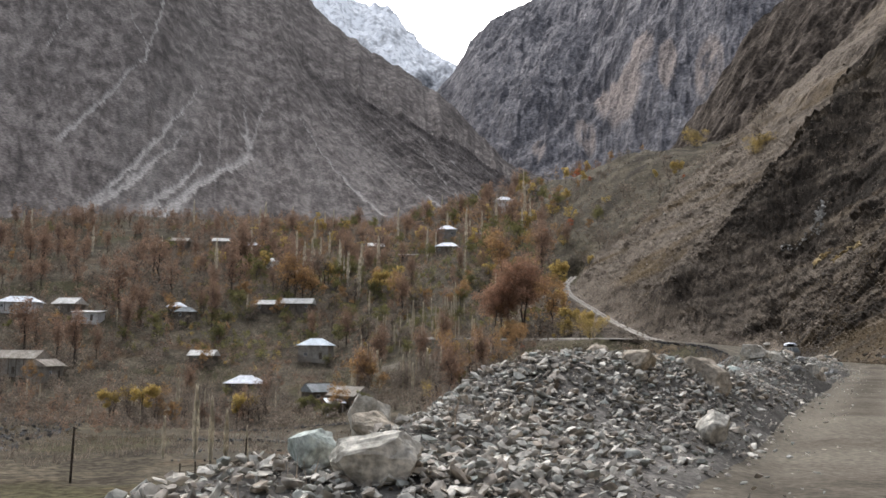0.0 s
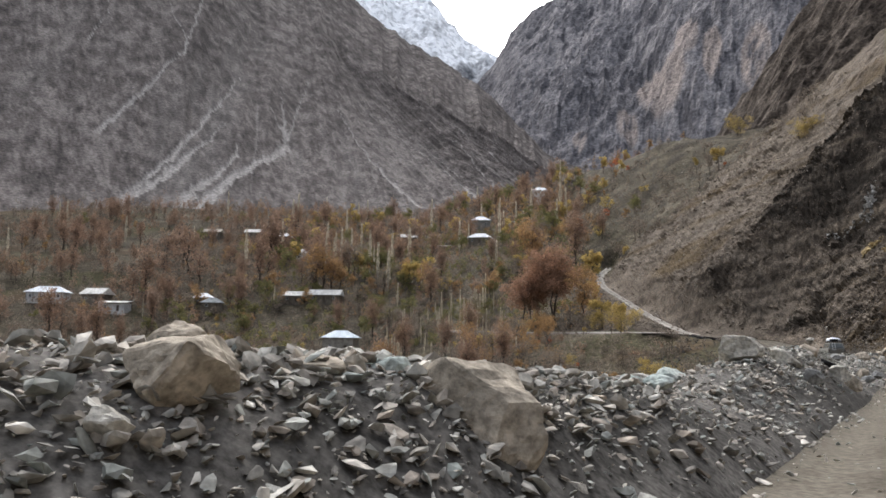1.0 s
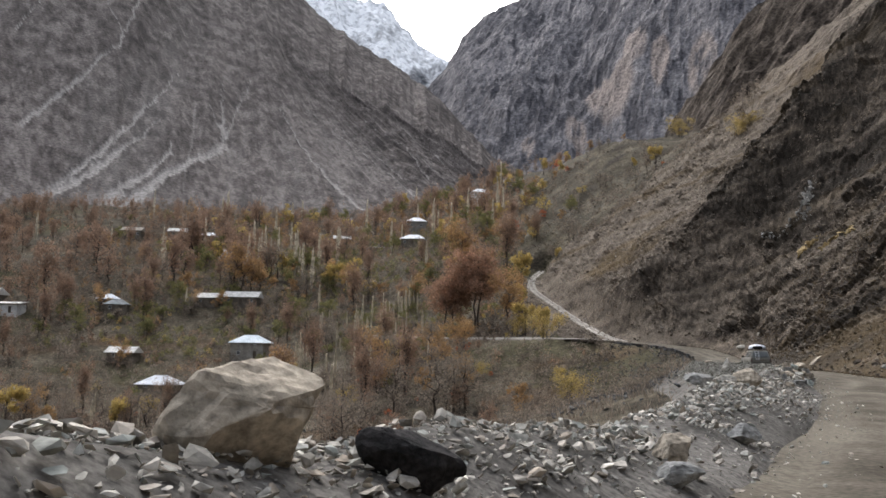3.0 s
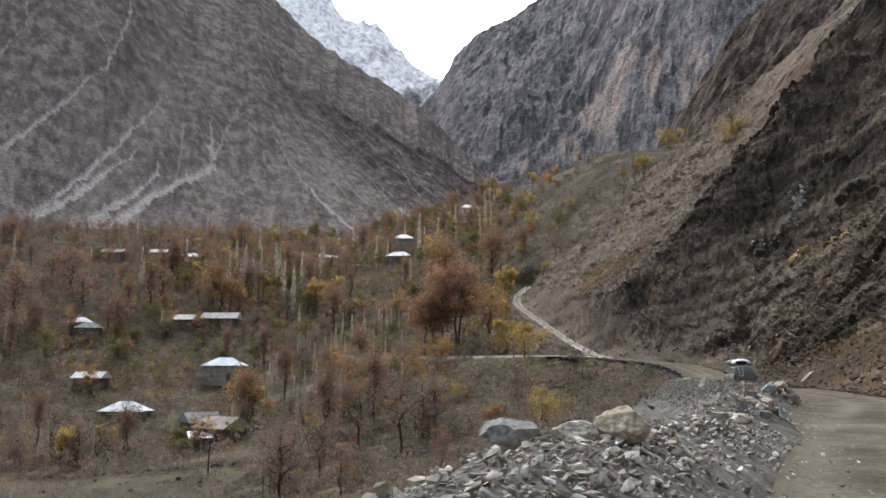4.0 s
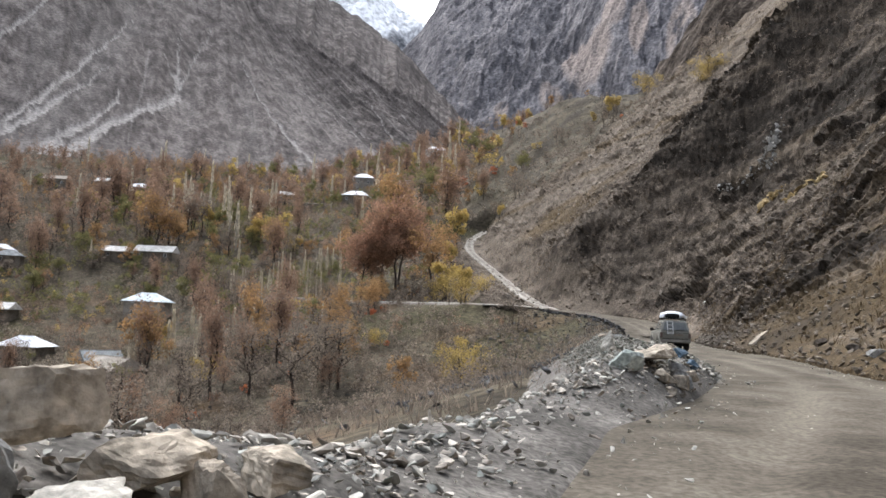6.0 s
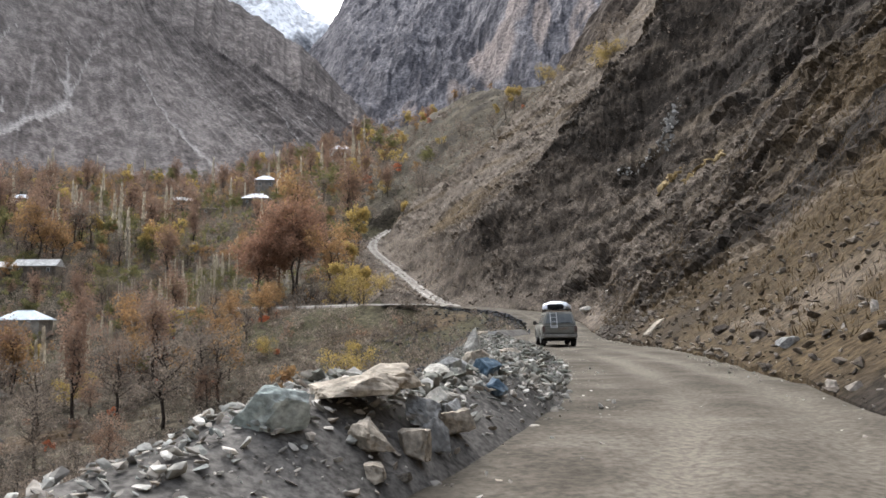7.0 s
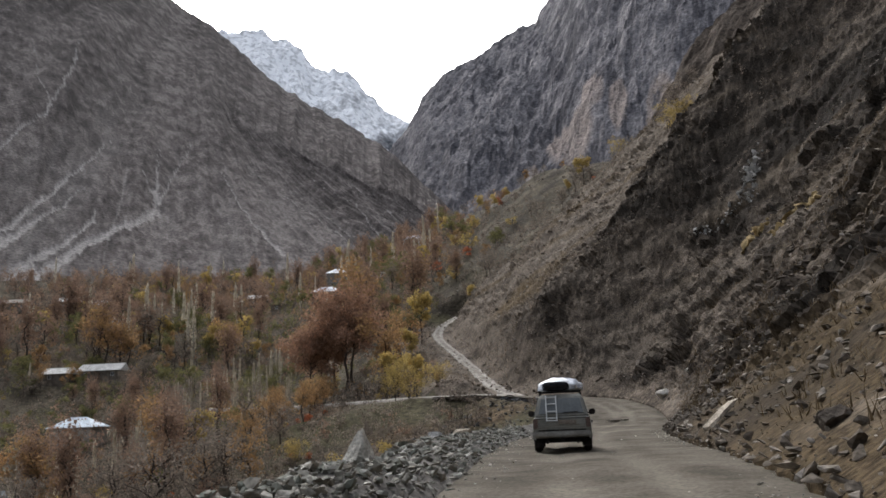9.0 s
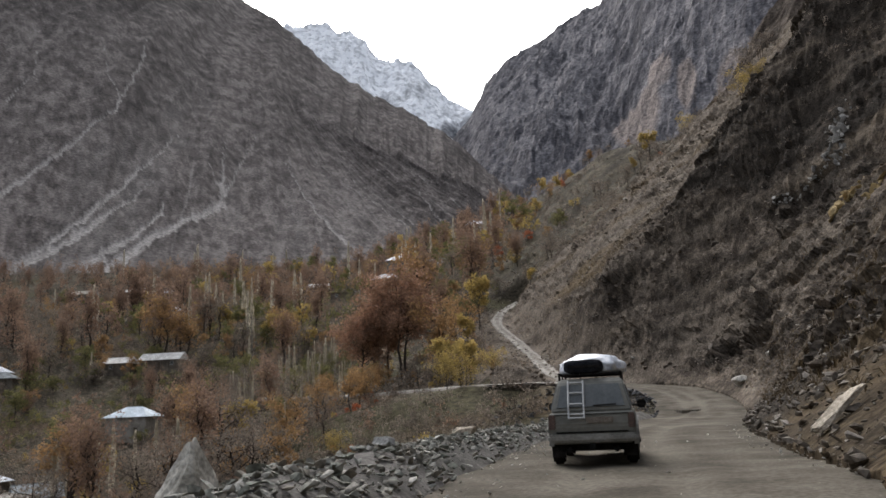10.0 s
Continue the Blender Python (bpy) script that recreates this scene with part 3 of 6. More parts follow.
def pebble_material(name, colours, rough=0.85, by="island", bump=0.5, scale=14.0):
    """Stone or leaf colours picked one by one for each piece, with grain."""
    m = bpy.data.materials.new(name)
    m.use_nodes = True
    n, l = m.node_tree.nodes, m.node_tree.links
    b = n["Principled BSDF"]
    b.inputs["Roughness"].default_value = rough
    b.inputs["Specular IOR Level"].default_value = 0.06
    src = n.new("ShaderNodeNewGeometry").outputs["Random Per Island"] if by == "island" else n.new("ShaderNodeObjectInfo").outputs["Random"]
    ramp = n.new("ShaderNodeValToRGB")
    ramp.color_ramp.interpolation = "LINEAR"
    e = ramp.color_ramp.elements
    while len(e) < len(colours):
        e.new(0.5)
    for i, c in enumerate(colours):
        e[i].position, e[i].color = i / (len(colours) - 1), (*c, 1)
    l.new(src, ramp.inputs[0])
    tc, no, mr, mul = n.new("ShaderNodeTexCoord"), n.new("ShaderNodeTexNoise"), n.new("ShaderNodeMapRange"), n.new("ShaderNodeVectorMath")
    no.inputs["Scale"].default_value, no.inputs["Detail"].default_value = scale, 5
    mr.inputs["From Min"].default_value, mr.inputs["From Max"].default_value = 0.36, 0.64
    mr.inputs["To Min"].default_value, mr.inputs["To Max"].default_value = 0.65, 1.3
    mul.operation = "SCALE"
    l.new(tc.outputs["Object"], no.inputs["Vector"])
    l.new(no.outputs["Fac"], mr.inputs[0])
    l.new(ramp.outputs[0], mul.inputs[0])
    l.new(mr.outputs[0], mul.inputs["Scale"])
    l.new(mul.outputs[0], b.inputs["Base Color"])
    if bump:
        bp = n.new("ShaderNodeBump")
        bp.inputs["Strength"].default_value, bp.inputs["Distance"].default_value = bump, 0.02
        l.new(no.outputs["Fac"], bp.inputs["Height"])
        l.new(bp.outputs[0], b.inputs["Normal"])
    return m


STONES = [(0.2, 0.187, 0.165), (0.33, 0.308, 0.268), (0.25, 0.252, 0.226), (0.54, 0.5, 0.435), (0.27, 0.234, 0.196), (0.39, 0.376, 0.338), (0.226, 0.24, 0.22), (0.66, 0.62, 0.55), (0.33, 0.28, 0.225), (0.25, 0.233, 0.207)]
# broken rock in the rubble and the large boulders
M.update({
    "stones": pebble_material("broken_stone", STONES),
    "stone": pebble_material("broken_stone_single", STONES, by="object"),
    "mossy": pebble_material("darkened_broken_stone", [(0.13, 0.125, 0.105), (0.22, 0.208, 0.178), (0.15, 0.155, 0.128), (0.34, 0.32, 0.28), (0.17, 0.15, 0.12), (0.25, 0.245, 0.215), (0.14, 0.146, 0.122), (0.45, 0.43, 0.385)]),
    "hillstones": pebble_material("hillside_stone", [(0.065, 0.051, 0.039), (0.121, 0.098, 0.075), (0.081, 0.063, 0.048), (0.178, 0.15, 0.117), (0.098, 0.076, 0.058), (0.243, 0.21, 0.174), (0.074, 0.058, 0.045), (0.138, 0.109, 0.086)]),
    "hillpale": pebble_material("brown_slope_stone", [(0.07, 0.057, 0.044), (0.15, 0.127, 0.102), (0.1, 0.083, 0.066), (0.24, 0.212, 0.178), (0.09, 0.074, 0.058), (0.34, 0.31, 0.27)]),
    "riverstones": pebble_material("river_stone", [(0.06, 0.062, 0.065), (0.1, 0.1, 0.1), (0.08, 0.08, 0.082), (0.16, 0.155, 0.15)]),
    "drygrass": pebble_material("dry_grass", [(0.1, 0.07, 0.038), (0.15, 0.107, 0.056), (0.075, 0.052, 0.03), (0.19, 0.14, 0.078)], bump=0),
    "boulder_pale": material("pale_boulder", [(0.31, 0.292, 0.25), (0.5, 0.47, 0.41), (0.62, 0.59, 0.53)], 2.2, bump=0.7, detail_scale=16),
    "boulder_tan": material("tan_boulder", [(0.2465, 0.2175, 0.174), (0.377, 0.3262, 0.261), (0.493, 0.4277, 0.3407)], 2.2, bump=0.7, detail_scale=16),
    "boulder_grey": material("grey_boulder", [(0.174, 0.174, 0.1668), (0.261, 0.2581, 0.2465), (0.3625, 0.3553, 0.3335)], 2.4, bump=0.7, detail_scale=16),
    "boulder_green": material("pale_greenish_boulder", [(0.27, 0.305, 0.28), (0.42, 0.455, 0.42), (0.56, 0.59, 0.55)], 2.2, bump=0.7, detail_scale=16),
    "char": material("black_charred_lump", [(0.0176, 0.0176, 0.0176), (0.033, 0.0308, 0.0308), (0.055, 0.0506, 0.0484)], 4, bump=1.0, detail_scale=30),
    "blue_plastic": material("torn_blue_plastic", [(0.05, 0.08, 0.11), (0.09, 0.13, 0.17), (0.2, 0.24, 0.27)], 5, rough=0.45, bump=0.6, detail_scale=18),
    "track": material("pale_track_gravel", [(0.14, 0.125, 0.106), (0.2, 0.18, 0.155), (0.26, 0.238, 0.208)], 0.5, bump=0.5, detail_scale=6, mask="dust", mask_colour=(0.4, 0.372, 0.33)),
    "bark": material("dark_bark", [(0.025, 0.02, 0.016), (0.045, 0.036, 0.03), (0.07, 0.058, 0.048)], 3, bump=0.8, detail_scale=25),
    "pale_bark": material("pale_poplar_bark", [(0.26, 0.24, 0.2), (0.34, 0.315, 0.27), (0.41, 0.385, 0.335)], 2, bump=0.5, detail_scale=20),
})


def leaves(name, a, b, c, d):
    """Thin leaves and twigs that let some light through."""
    m = pebble_material(name, [a, b, c, d, b, a, c], rough=0.7, bump=0, scale=0.6)
    n, l = m.node_tree.nodes, m.node_tree.links
    tr, mix = n.new("ShaderNodeBsdfTranslucent"), n.new("ShaderNodeMixShader")
    l.new(n["Principled BSDF"].inputs["Base Color"].links[0].from_socket, tr.inputs["Color"])
    mix.inputs[0].default_value = 0.4
    l.new(n["Principled BSDF"].outputs[0], mix.inputs[1])
    l.new(tr.outputs[0], mix.inputs[2])
    l.new(mix.outputs[0], n["Material Output"].inputs["Surface"])
    return m


LEAF = {
    "brown": leaves("rust_brown_leaves", (0.25, 0.168, 0.122), (0.31, 0.206, 0.146), (0.19, 0.131, 0.099), (0.36, 0.235, 0.16)),
    "rust": leaves("rust_red_brown_leaves", (0.32, 0.195, 0.133), (0.39, 0.236, 0.156), (0.25, 0.156, 0.11), (0.45, 0.27, 0.17)),
    "orange": leaves("orange_brown_leaves", (0.32, 0.2, 0.1), (0.39, 0.245, 0.115), (0.24, 0.155, 0.085), (0.45, 0.285, 0.13)),
    "yellow": leaves("yellow_leaves", (0.4, 0.295, 0.105), (0.48, 0.36, 0.122), (0.3, 0.227, 0.09), (0.56, 0.42, 0.15)),
    "green": leaves("olive_green_leaves", (0.165, 0.158, 0.072), (0.22, 0.207, 0.085), (0.125, 0.122, 0.06), (0.28, 0.252, 0.102)),
    "red": leaves("red_orange_leaves", (0.4, 0.125, 0.065), (0.48, 0.17, 0.082), (0.3, 0.096, 0.054), (0.52, 0.21, 0.095)),
    "dim": leaves("bare_brown_twigs", (0.19, 0.158, 0.127), (0.25, 0.206, 0.165), (0.135, 0.114, 0.094), (0.31, 0.254, 0.2)),
    "pale": leaves("pale_bare_twigs", (0.5, 0.445, 0.335), (0.62, 0.555, 0.43), (0.39, 0.346, 0.265), (0.72, 0.645, 0.51)),
}

side_track = strip("side_track", TRACK, 3.3, 0.04, M["track"], "pale gravel side track climbing the hillside")
lane = strip("lane", LANE[8:], 4.4, 0.45, M["track"], "narrow pale gravel lane into the village", 0.8)


# ---- loose stone ----
def hull_stone(seed, flat=0.55, points=11):
    """An angular stone, about 1 m across, as the hull of random points."""
    r = np.random.default_rng(seed)
    p = r.normal(size=(points, 3))
    p = p / np.linalg.norm(p, axis=1)[:, None] * (0.38 + 0.14 * r.random((points, 1))) * np.array([1.15, 0.85, flat])
    bm = bmesh.new()
    vs = [bm.verts.new(q) for q in p]
    res = bmesh.ops.convex_hull(bm, input=vs)
    loose = [v for v in bm.verts if not v.link_faces]
    bmesh.ops.delete(bm, geom=loose, context="VERTS")
    bmesh.ops.triangulate(bm, faces=bm.faces)
    bm.verts.index_update()
    verts = np.array([v.co[:] for v in bm.verts])
    faces = np.array([[v.index for v in f.verts] for f in bm.faces])
    bm.free()
    return verts, faces


PEBBLES = [hull_stone(k + 40, (0.22, 0.36, 0.5)[k % 3], 8) for k in range(8)]
SHAPES = [hull_stone(k, (0.2, 0.34, 0.5)[k % 3], (10, 13, 16)[k // 4]) for k in range(12)]


def turn_matrix(r, tilt=0.5):
    return np.array(Euler((r.normal() * tilt, r.normal() * tilt, r.random() * 6.283)).to_matrix())


def scatter(name, places, sizes, mat, label, category, seed, tilt=0.45, sink=-0.05, shapes=None, small=0.09):
    """Many stones in one mesh."""
    r = np.random.default_rng(seed)
    vs, fs, n = [], [], 0
    shapes = shapes or SHAPES
    for p, z in zip(places, sizes):
        pick = PEBBLES if z < small else shapes
        v, f = pick[r.integers(len(pick))]
        vs.append(v @ turn_matrix(r, tilt).T * z + (np.asarray(p) + (0, 0, z * (0.25 - sink))))
        fs.append(f + n)
        n += len(v)
    ob = mesh_object(name, np.concatenate(vs).tolist(), np.concatenate(fs).tolist(), mat, shade=False)
    return tagged(ob, label, category, "", "stuff")


def bank_stones(n, s0, s1, seed, small, big, power=2.2, dmax=5.5):
    r = np.random.default_rng(seed)
    s = r.uniform(s0, s1, n)
    d = np.clip(r.beta(1.7, 2.2, n) * dmax, 0.15, dmax)
    keep = (fbm(s, d * 2.0, 3.0, 3, seed + 2) + 0.55 * smooth(0.5, 1.3, d)) > r.uniform(-0.25, 0.75, n)
    s, d = s[keep], d[keep]
    x, y, z = bank_place(s, d)
    size = small + (big - small) * r.random(len(s)) ** power
    return np.stack([x, y, z], 1), size


pl, sz = bank_stones(48000, -6, 82, 5, 0.03, 0.17, 2.9)
more, msz = bank_stones(9000, 1, 17, 9, 0.04, 0.2, 2.4, 4.5)
fines, fsz = bank_stones(34000, 0, 62, 10, 0.022, 0.09, 2.0, 4.2)
pl, sz = np.concatenate([pl, more, fines]), np.r_[sz, msz, fsz]
scatter("bank_rubble", pl, sz, M["stones"], "grey and greenish broken stones on the bank", "rubble", 5)
pl, sz = bank_stones(24000, 72, 128, 6, 0.05, 0.26, 2.6, 4.6)
scatter("verge_rubble", pl, sz, M["mossy"], "broken stones along the low roadside berm", "rubble", 6)

# small stones on the road's edges and over its surface
r = np.random.default_rng(12)
s = r.uniform(-4, 130, 2600)
edge = r.random(2600)
u = np.where(edge < 0.45, left_edge(s) - 0.9 * r.random(2600) ** 2, np.where(edge < 0.9, right_edge(s) + 0.9 * r.random(2600) ** 2 - 0.3, left_edge(s) + (right_edge(s) - left_edge(s)) * r.random(2600)))
x, y = on_road(s, u)
scatter("road_gravel", np.stack([x, y, road_z(s) + 0.01], 1), 0.03 + 0.08 * r.random(2600) ** 3, M["stones"], "loose gravel along the road edges", "gravel", 13)

# foot of the cut slope and the hillside
r = np.random.default_rng(14)
s = r.uniform(50, 150, 4200)
u = right_edge(s) - 0.1 - 5.5 * r.random(4200) ** 1.6
x, y = on_road(s, u)
scatter("slope_foot_rubble", on_slope(x, y), 0.06 + 0.34 * r.random(4200) ** 4, M["hillpale"], "fallen stones at the foot of the cut slope", "rubble", 15, small=0.15)
x, y = np.r_[r.uniform(40, 150, 12000), r.uniform(42, 90, 22000)], np.r_[r.uniform(60, 282, 12000), r.uniform(70, 205, 22000)]
s, u = along(x, y)
ok = (u < right_edge(s) - 2) & (fbm(x, y, 14, 3, 75) + 0.35 * r.random(len(x)) > np.interp(y, [90, 150], [0.3, 0.0]))
x, y = x[ok], y[ok]
scatter("hillside_rocks", on_slope(x, y), 0.12 + 0.8 * r.random(len(x)) ** 5 * np.interp(y, [80, 140], [0.6, 1.0]), M["hillstones"], "dark angular rocks over the hillside", "rocks", 16, sink=0.1, small=0.3)
x, y = r.uniform(42, 95, 30000), r.uniform(70, 235, 30000)
s, u = along(x, y)
ok = (u < right_edge(s) - 1) & (fbm(0.5 * x, y, 9, 3, 78) + 0.3 * r.normal(size=len(x)) > 0.1)
x, y = x[ok], y[ok]
scatter("pale_slope_stones", on_slope(x, y), 0.1 + 0.42 * r.random(len(x)) ** 3, M["hillpale"], "small pale stones over the dark hillside", "stones", 21, sink=0.05, small=0.5)
x, y = r.uniform(46, 110, 5200), r.uniform(205, 400, 5200)
scatter("upper_slope_rocks", np.stack([x, y, terrain(x, y) - 0.1], 1), 0.2 + 1.0 * r.random(5200) ** 4, M["hillpale"], "scattered pale rocks on the brown slope", "rocks", 17, small=0.6)
x, y = r.uniform(-95, -42, 2600), r.uniform(70, 175, 2600)
ok = (x + 0.25 * (y - 90)) < -48
x, y = x[ok], y[ok]
scatter("river_stones", np.stack([x, y, terrain(x, y) - 0.1], 1), 0.25 + 1.1 * r.random(len(x)) ** 2.5, M["riverstones"], "grey river stones on the valley floor", "stones", 18)
x, y = r.uniform(-30, 46, 3200), r.uniform(95, 215, 3200)
s, u = along(x, y)
ok = (u > 7) & (s < 200)
x, y = x[ok], y[ok]
scatter("slope_stones", np.stack([x, y, terrain(x, y) - 0.08], 1), 0.15 + 0.7 * r.random(len(x)) ** 4, M["riverstones"], "dark stones on the slope below the road", "stones", 19)


s, d = r.uniform(118, 200, 5200), 0.3 + 17 * r.random(5200) ** 1.5
x, y = on_road(s, left_edge(s) + d)
ok = y < 197
x, y = x[ok], y[ok]
scatter("embankment_scree", np.stack([x, y, terrain(x, y) - 0.05], 1), 0.12 + 0.55 * r.random(len(x)) ** 3.5, M["riverstones"], "dark scree on the road embankment", "scree", 20, small=0.4)


# ---- boulders ----
def boulder(place, dims, mat, label, seed, yaw=0, tilt=0, lean=0, sub=4, cuts=7, sink=0.12, name="boulder", group="boulders on the bank", taper=0.0, block=False):
    """A broken boulder: a ball cut flat by planes and roughened; place is the middle of its base."""
    r = np.random.default_rng(seed)
    bm = bmesh.new()
    if block:
        bmesh.ops.create_cube(bm, size=1.5)
        bmesh.ops.subdivide_edges(bm, edges=bm.edges[:], cuts=8, use_grid_fill=True)
    else:
        bmesh.ops.create_icosphere(bm, subdivisions=sub, radius=1.0)
    planes = []
    for _ in range(cuts + (3 if block else 7)):
        n = r.normal(size=3)
        planes.append((n / np.linalg.norm(n), 0.52 + 0.34 * r.random()))
    co = np.array([v.co[:] for v in bm.verts])
    for n, dd in planes:
        over = np.clip(co @ n - dd, 0, None)
        co = co - over[:, None] * n
    k = 1 + (0.2 if block else 0.12) * fbm(co[:, 0] * 2 + seed, co[:, 1] * 2 + co[:, 2], 1.0, 5, seed, 0.6) + 0.08 * fbm(co[:, 0] * 5, co[:, 2] * 5 + co[:, 1] * 4, 1.0, 3, seed + 3)
    co = co * k[:, None]
    lo, hi = co.min(0), co.max(0)
    co = (co - (lo + hi) / 2) / (hi - lo) * np.array(dims)
    co[:, :2] *= 1 - taper * np.clip(co[:, 2:] / dims[2] + 0.5, 0, 1)
    co[:, 2] += dims[2] * (0.5 - sink)
    for v, p in zip(bm.verts, co):
        v.co = p
    me = bpy.data.meshes.new(name)
    bm.to_mesh(me)
    bm.free()
    me.materials.append(mat)
    ob = new(name, me)
    ob.matrix_basis = pose(*place, tilt, lean, yaw)
    return tagged(ob, label, "boulder", group)


def bank_boulder(s, u, dims, mat, label, seed, yaw=0, tilt=0, lift=0.0, cuts=7, lean=0, block=False):
    d = np.array([u]) - left_edge(np.array([s])) + 0.15
    x, y, z = bank_place(np.array([s]), d)
    return boulder((float(x[0]), float(y[0]), float(z[0]) + lift), dims, M[mat], label, seed, yaw, tilt, lean, cuts=cuts, block=block)


PALE, TAN, GREY, GREEN = "boulder_pale", "boulder_tan", "boulder_grey", "boulder_green"
bank_boulder(24.4, 2.75, (0.85, 0.55, 0.52), PALE, "large white rounded boulder on top of the rubble bank", 1, 15)
bank_boulder(31.0, 2.55, (0.78, 0.52, 0.52), TAN, "large cracked tan boulder on the crest of the bank", 2, 30, cuts=9)
bank_boulder(13.5, 2.2, (0.84, 0.55, 0.68), TAN, "big split tan boulder set in the bank", 3, -20, lift=-0.26, cuts=8)
bank_boulder(11.75, 2.8, (0.5, 0.42, 0.34), TAN, "pinkish tan boulder with a shaded underside on the bank", 4, 10, lift=-0.02)
bank_boulder(12.9, 2.9, (0.45, 0.36, 0.22), TAN, "flat sandy boulder on top of the bank", 5, 40, lift=-0.14)
bank_boulder(10.2, 1.55, (0.42, 0.38, 0.4), PALE, "smooth pale boulder half way up the bank", 6, lift=0.08)
bank_boulder(12.5, 3.65, (0.4, 0.34, 0.32), TAN, "brown boulder at the top of the first spoil heap", 7)
bank_boulder(13.3, 2.75, (0.34, 0.3, 0.26), GREEN, "greenish boulder on the bank", 8, lift=-0.18)
bank_boulder(16.0, 2.7, (0.4, 0.3, 0.24), PALE, "pale flat boulder on the bank's crest", 9, lift=-0.14)
bank_boulder(19.0, 3.0, (0.62, 0.4, 0.3), PALE, "pale boulder at the back of the low bank", 10)
bank_boulder(17.2, 2.5, (0.3, 0.3, 0.2), GREEN, "pale green broken block on the bank", 11, lift=-0.08)
bank_boulder(26.5, 2.4, (0.72, 0.42, 0.36), PALE, "long pale leaning slab of rock on the bank", 12, -5, 0, lift=-0.06, lean=26)
bank_boulder(26.0, 3.3, (0.45, 0.3, 0.22), GREY, "grey slab of rock lying behind the bank", 13, 20)
bank_boulder(21.5, 3.2, (0.5, 0.42, 0.36), GREEN, "pale greenish boulder at the end of the bank", 14, lift=-0.05)
bank_boulder(5.1, 3.2, (0.7, 0.42, 0.42), PALE, "broad white boulder low on the valley side of the bank", 27, 15)
bank_boulder(5.2, 3.85, (0.38, 0.32, 0.34), GREEN, "greenish boulder beside a broad white one", 28, 40)
bank_boulder(7.9, 5.0, (0.5, 0.45, 0.8), PALE, "upright pale boulder behind the bank", 29, 20, 8)
bank_boulder(7.6, 4.7, (0.62, 0.4, 0.4), TAN, "flat tan boulder leaning on a pale one", 30, -20, 10)
bank_boulder(11.3, 2.7, (0.22, 0.2, 0.16), PALE, "small white rounded boulder on the bank", 31)
bank_boulder(18.0, 2.4, (0.34, 0.28, 0.2), GREEN, "pale greenish flat boulder on the crest", 32, 25)
bank_boulder(25.4, 3.0, (0.5, 0.4, 0.4), PALE, "rounded pale boulder with a dark hollow", 15, lift=-0.14)
bank_boulder(25.6, 1.75, (0.46, 0.32, 0.34), GREY, "blocky grey boulder on the road side of the bank", 16, 20)
bank_boulder(28.9, 1.65, (0.5, 0.42, 0.36), PALE, "pale grey boulder low on the bank", 17)
bank_boulder(29.9, 1.45, (0.42, 0.36, 0.38), TAN, "brownish boulder beside a pale one low on the bank", 18, 45)
bank_boulder(35.9, 1.7, (0.34, 0.28, 0.34), TAN, "upright sandy boulder near the bank's foot", 19, 0, 15)
bank_boulder(35.3, 1.5, (0.42, 0.3, 0.24), GREY, "bluish grey boulder near the bank's foot", 20, -10)
bank_boulder(39.2, 1.55, (0.5, 0.34, 0.28), GREY, "grey boulder at the road edge", 21)
bank_boulder(46.8, 2.5, (0.6, 0.44, 0.4), TAN, "tan boulder on the valley edge of the bank", 22, -25, 8)
bank_boulder(46.4, 2.9, (0.5, 0.34, 0.26), PALE, "low pale boulder on the valley edge of the bank", 23, -10)
bank_boulder(45.6, 3.3, (0.6, 0.4, 0.3), GREY, "grey boulder half sunk behind the bank", 24, lift=0.2)
bank_boulder(47.5, 2.7, (0.26, 0.22, 0.32), TAN, "small upright tan rock on the bank", 25)
bank_boulder(28.0, 3.2, (0.3, 0.28, 0.3), GREY, "grey rock on top of the dark heap", 26)
for k, (s, u, w, h, tint) in enumerate([(58.6, 2.2, 0.6, 0.2, TAN), (59.0, 1.9, 0.5, 0.26, PALE), (59.5, 2.1, 0.62, 0.2, TAN), (59.8, 1.75, 0.42, 0.3, GREY), (58.2, 1.9, 0.42, 0.26, PALE), (57.4, 1.8, 0.42, 0.22, GREY), (56.4, 2.2, 0.55, 0.18, PALE),
                                        (59.3, 1.55, 0.4, 0.26, GREEN), (60.2, 2.1, 0.5, 0.2, TAN), (58.9, 2.2, 0.42, 0.36, GREY), (59.6, 1.9, 0.36, 0.4, TAN), (59.2, 2.3, 0.5, 0.3, TAN), (57.9, 2.3, 0.36, 0.26, GREY), (55.2, 2.0, 0.4, 0.2, TAN), (53.6, 2.3, 0.5, 0.18, PALE)]):
    bank_boulder(s, u, (0.72 * w, 0.5 * w, 0.85 * h), tint, "flat broken slab in a heap of rocks beside the road", 40 + k, 37 * k, 12 - 6 * (k % 4), 0.06 * (k % 3), block=True)
bank_boulder(70.7, 3.5, (0.58, 0.42, 0.36), GREEN, "pale greenish white boulder in a rock heap", 60, 10)
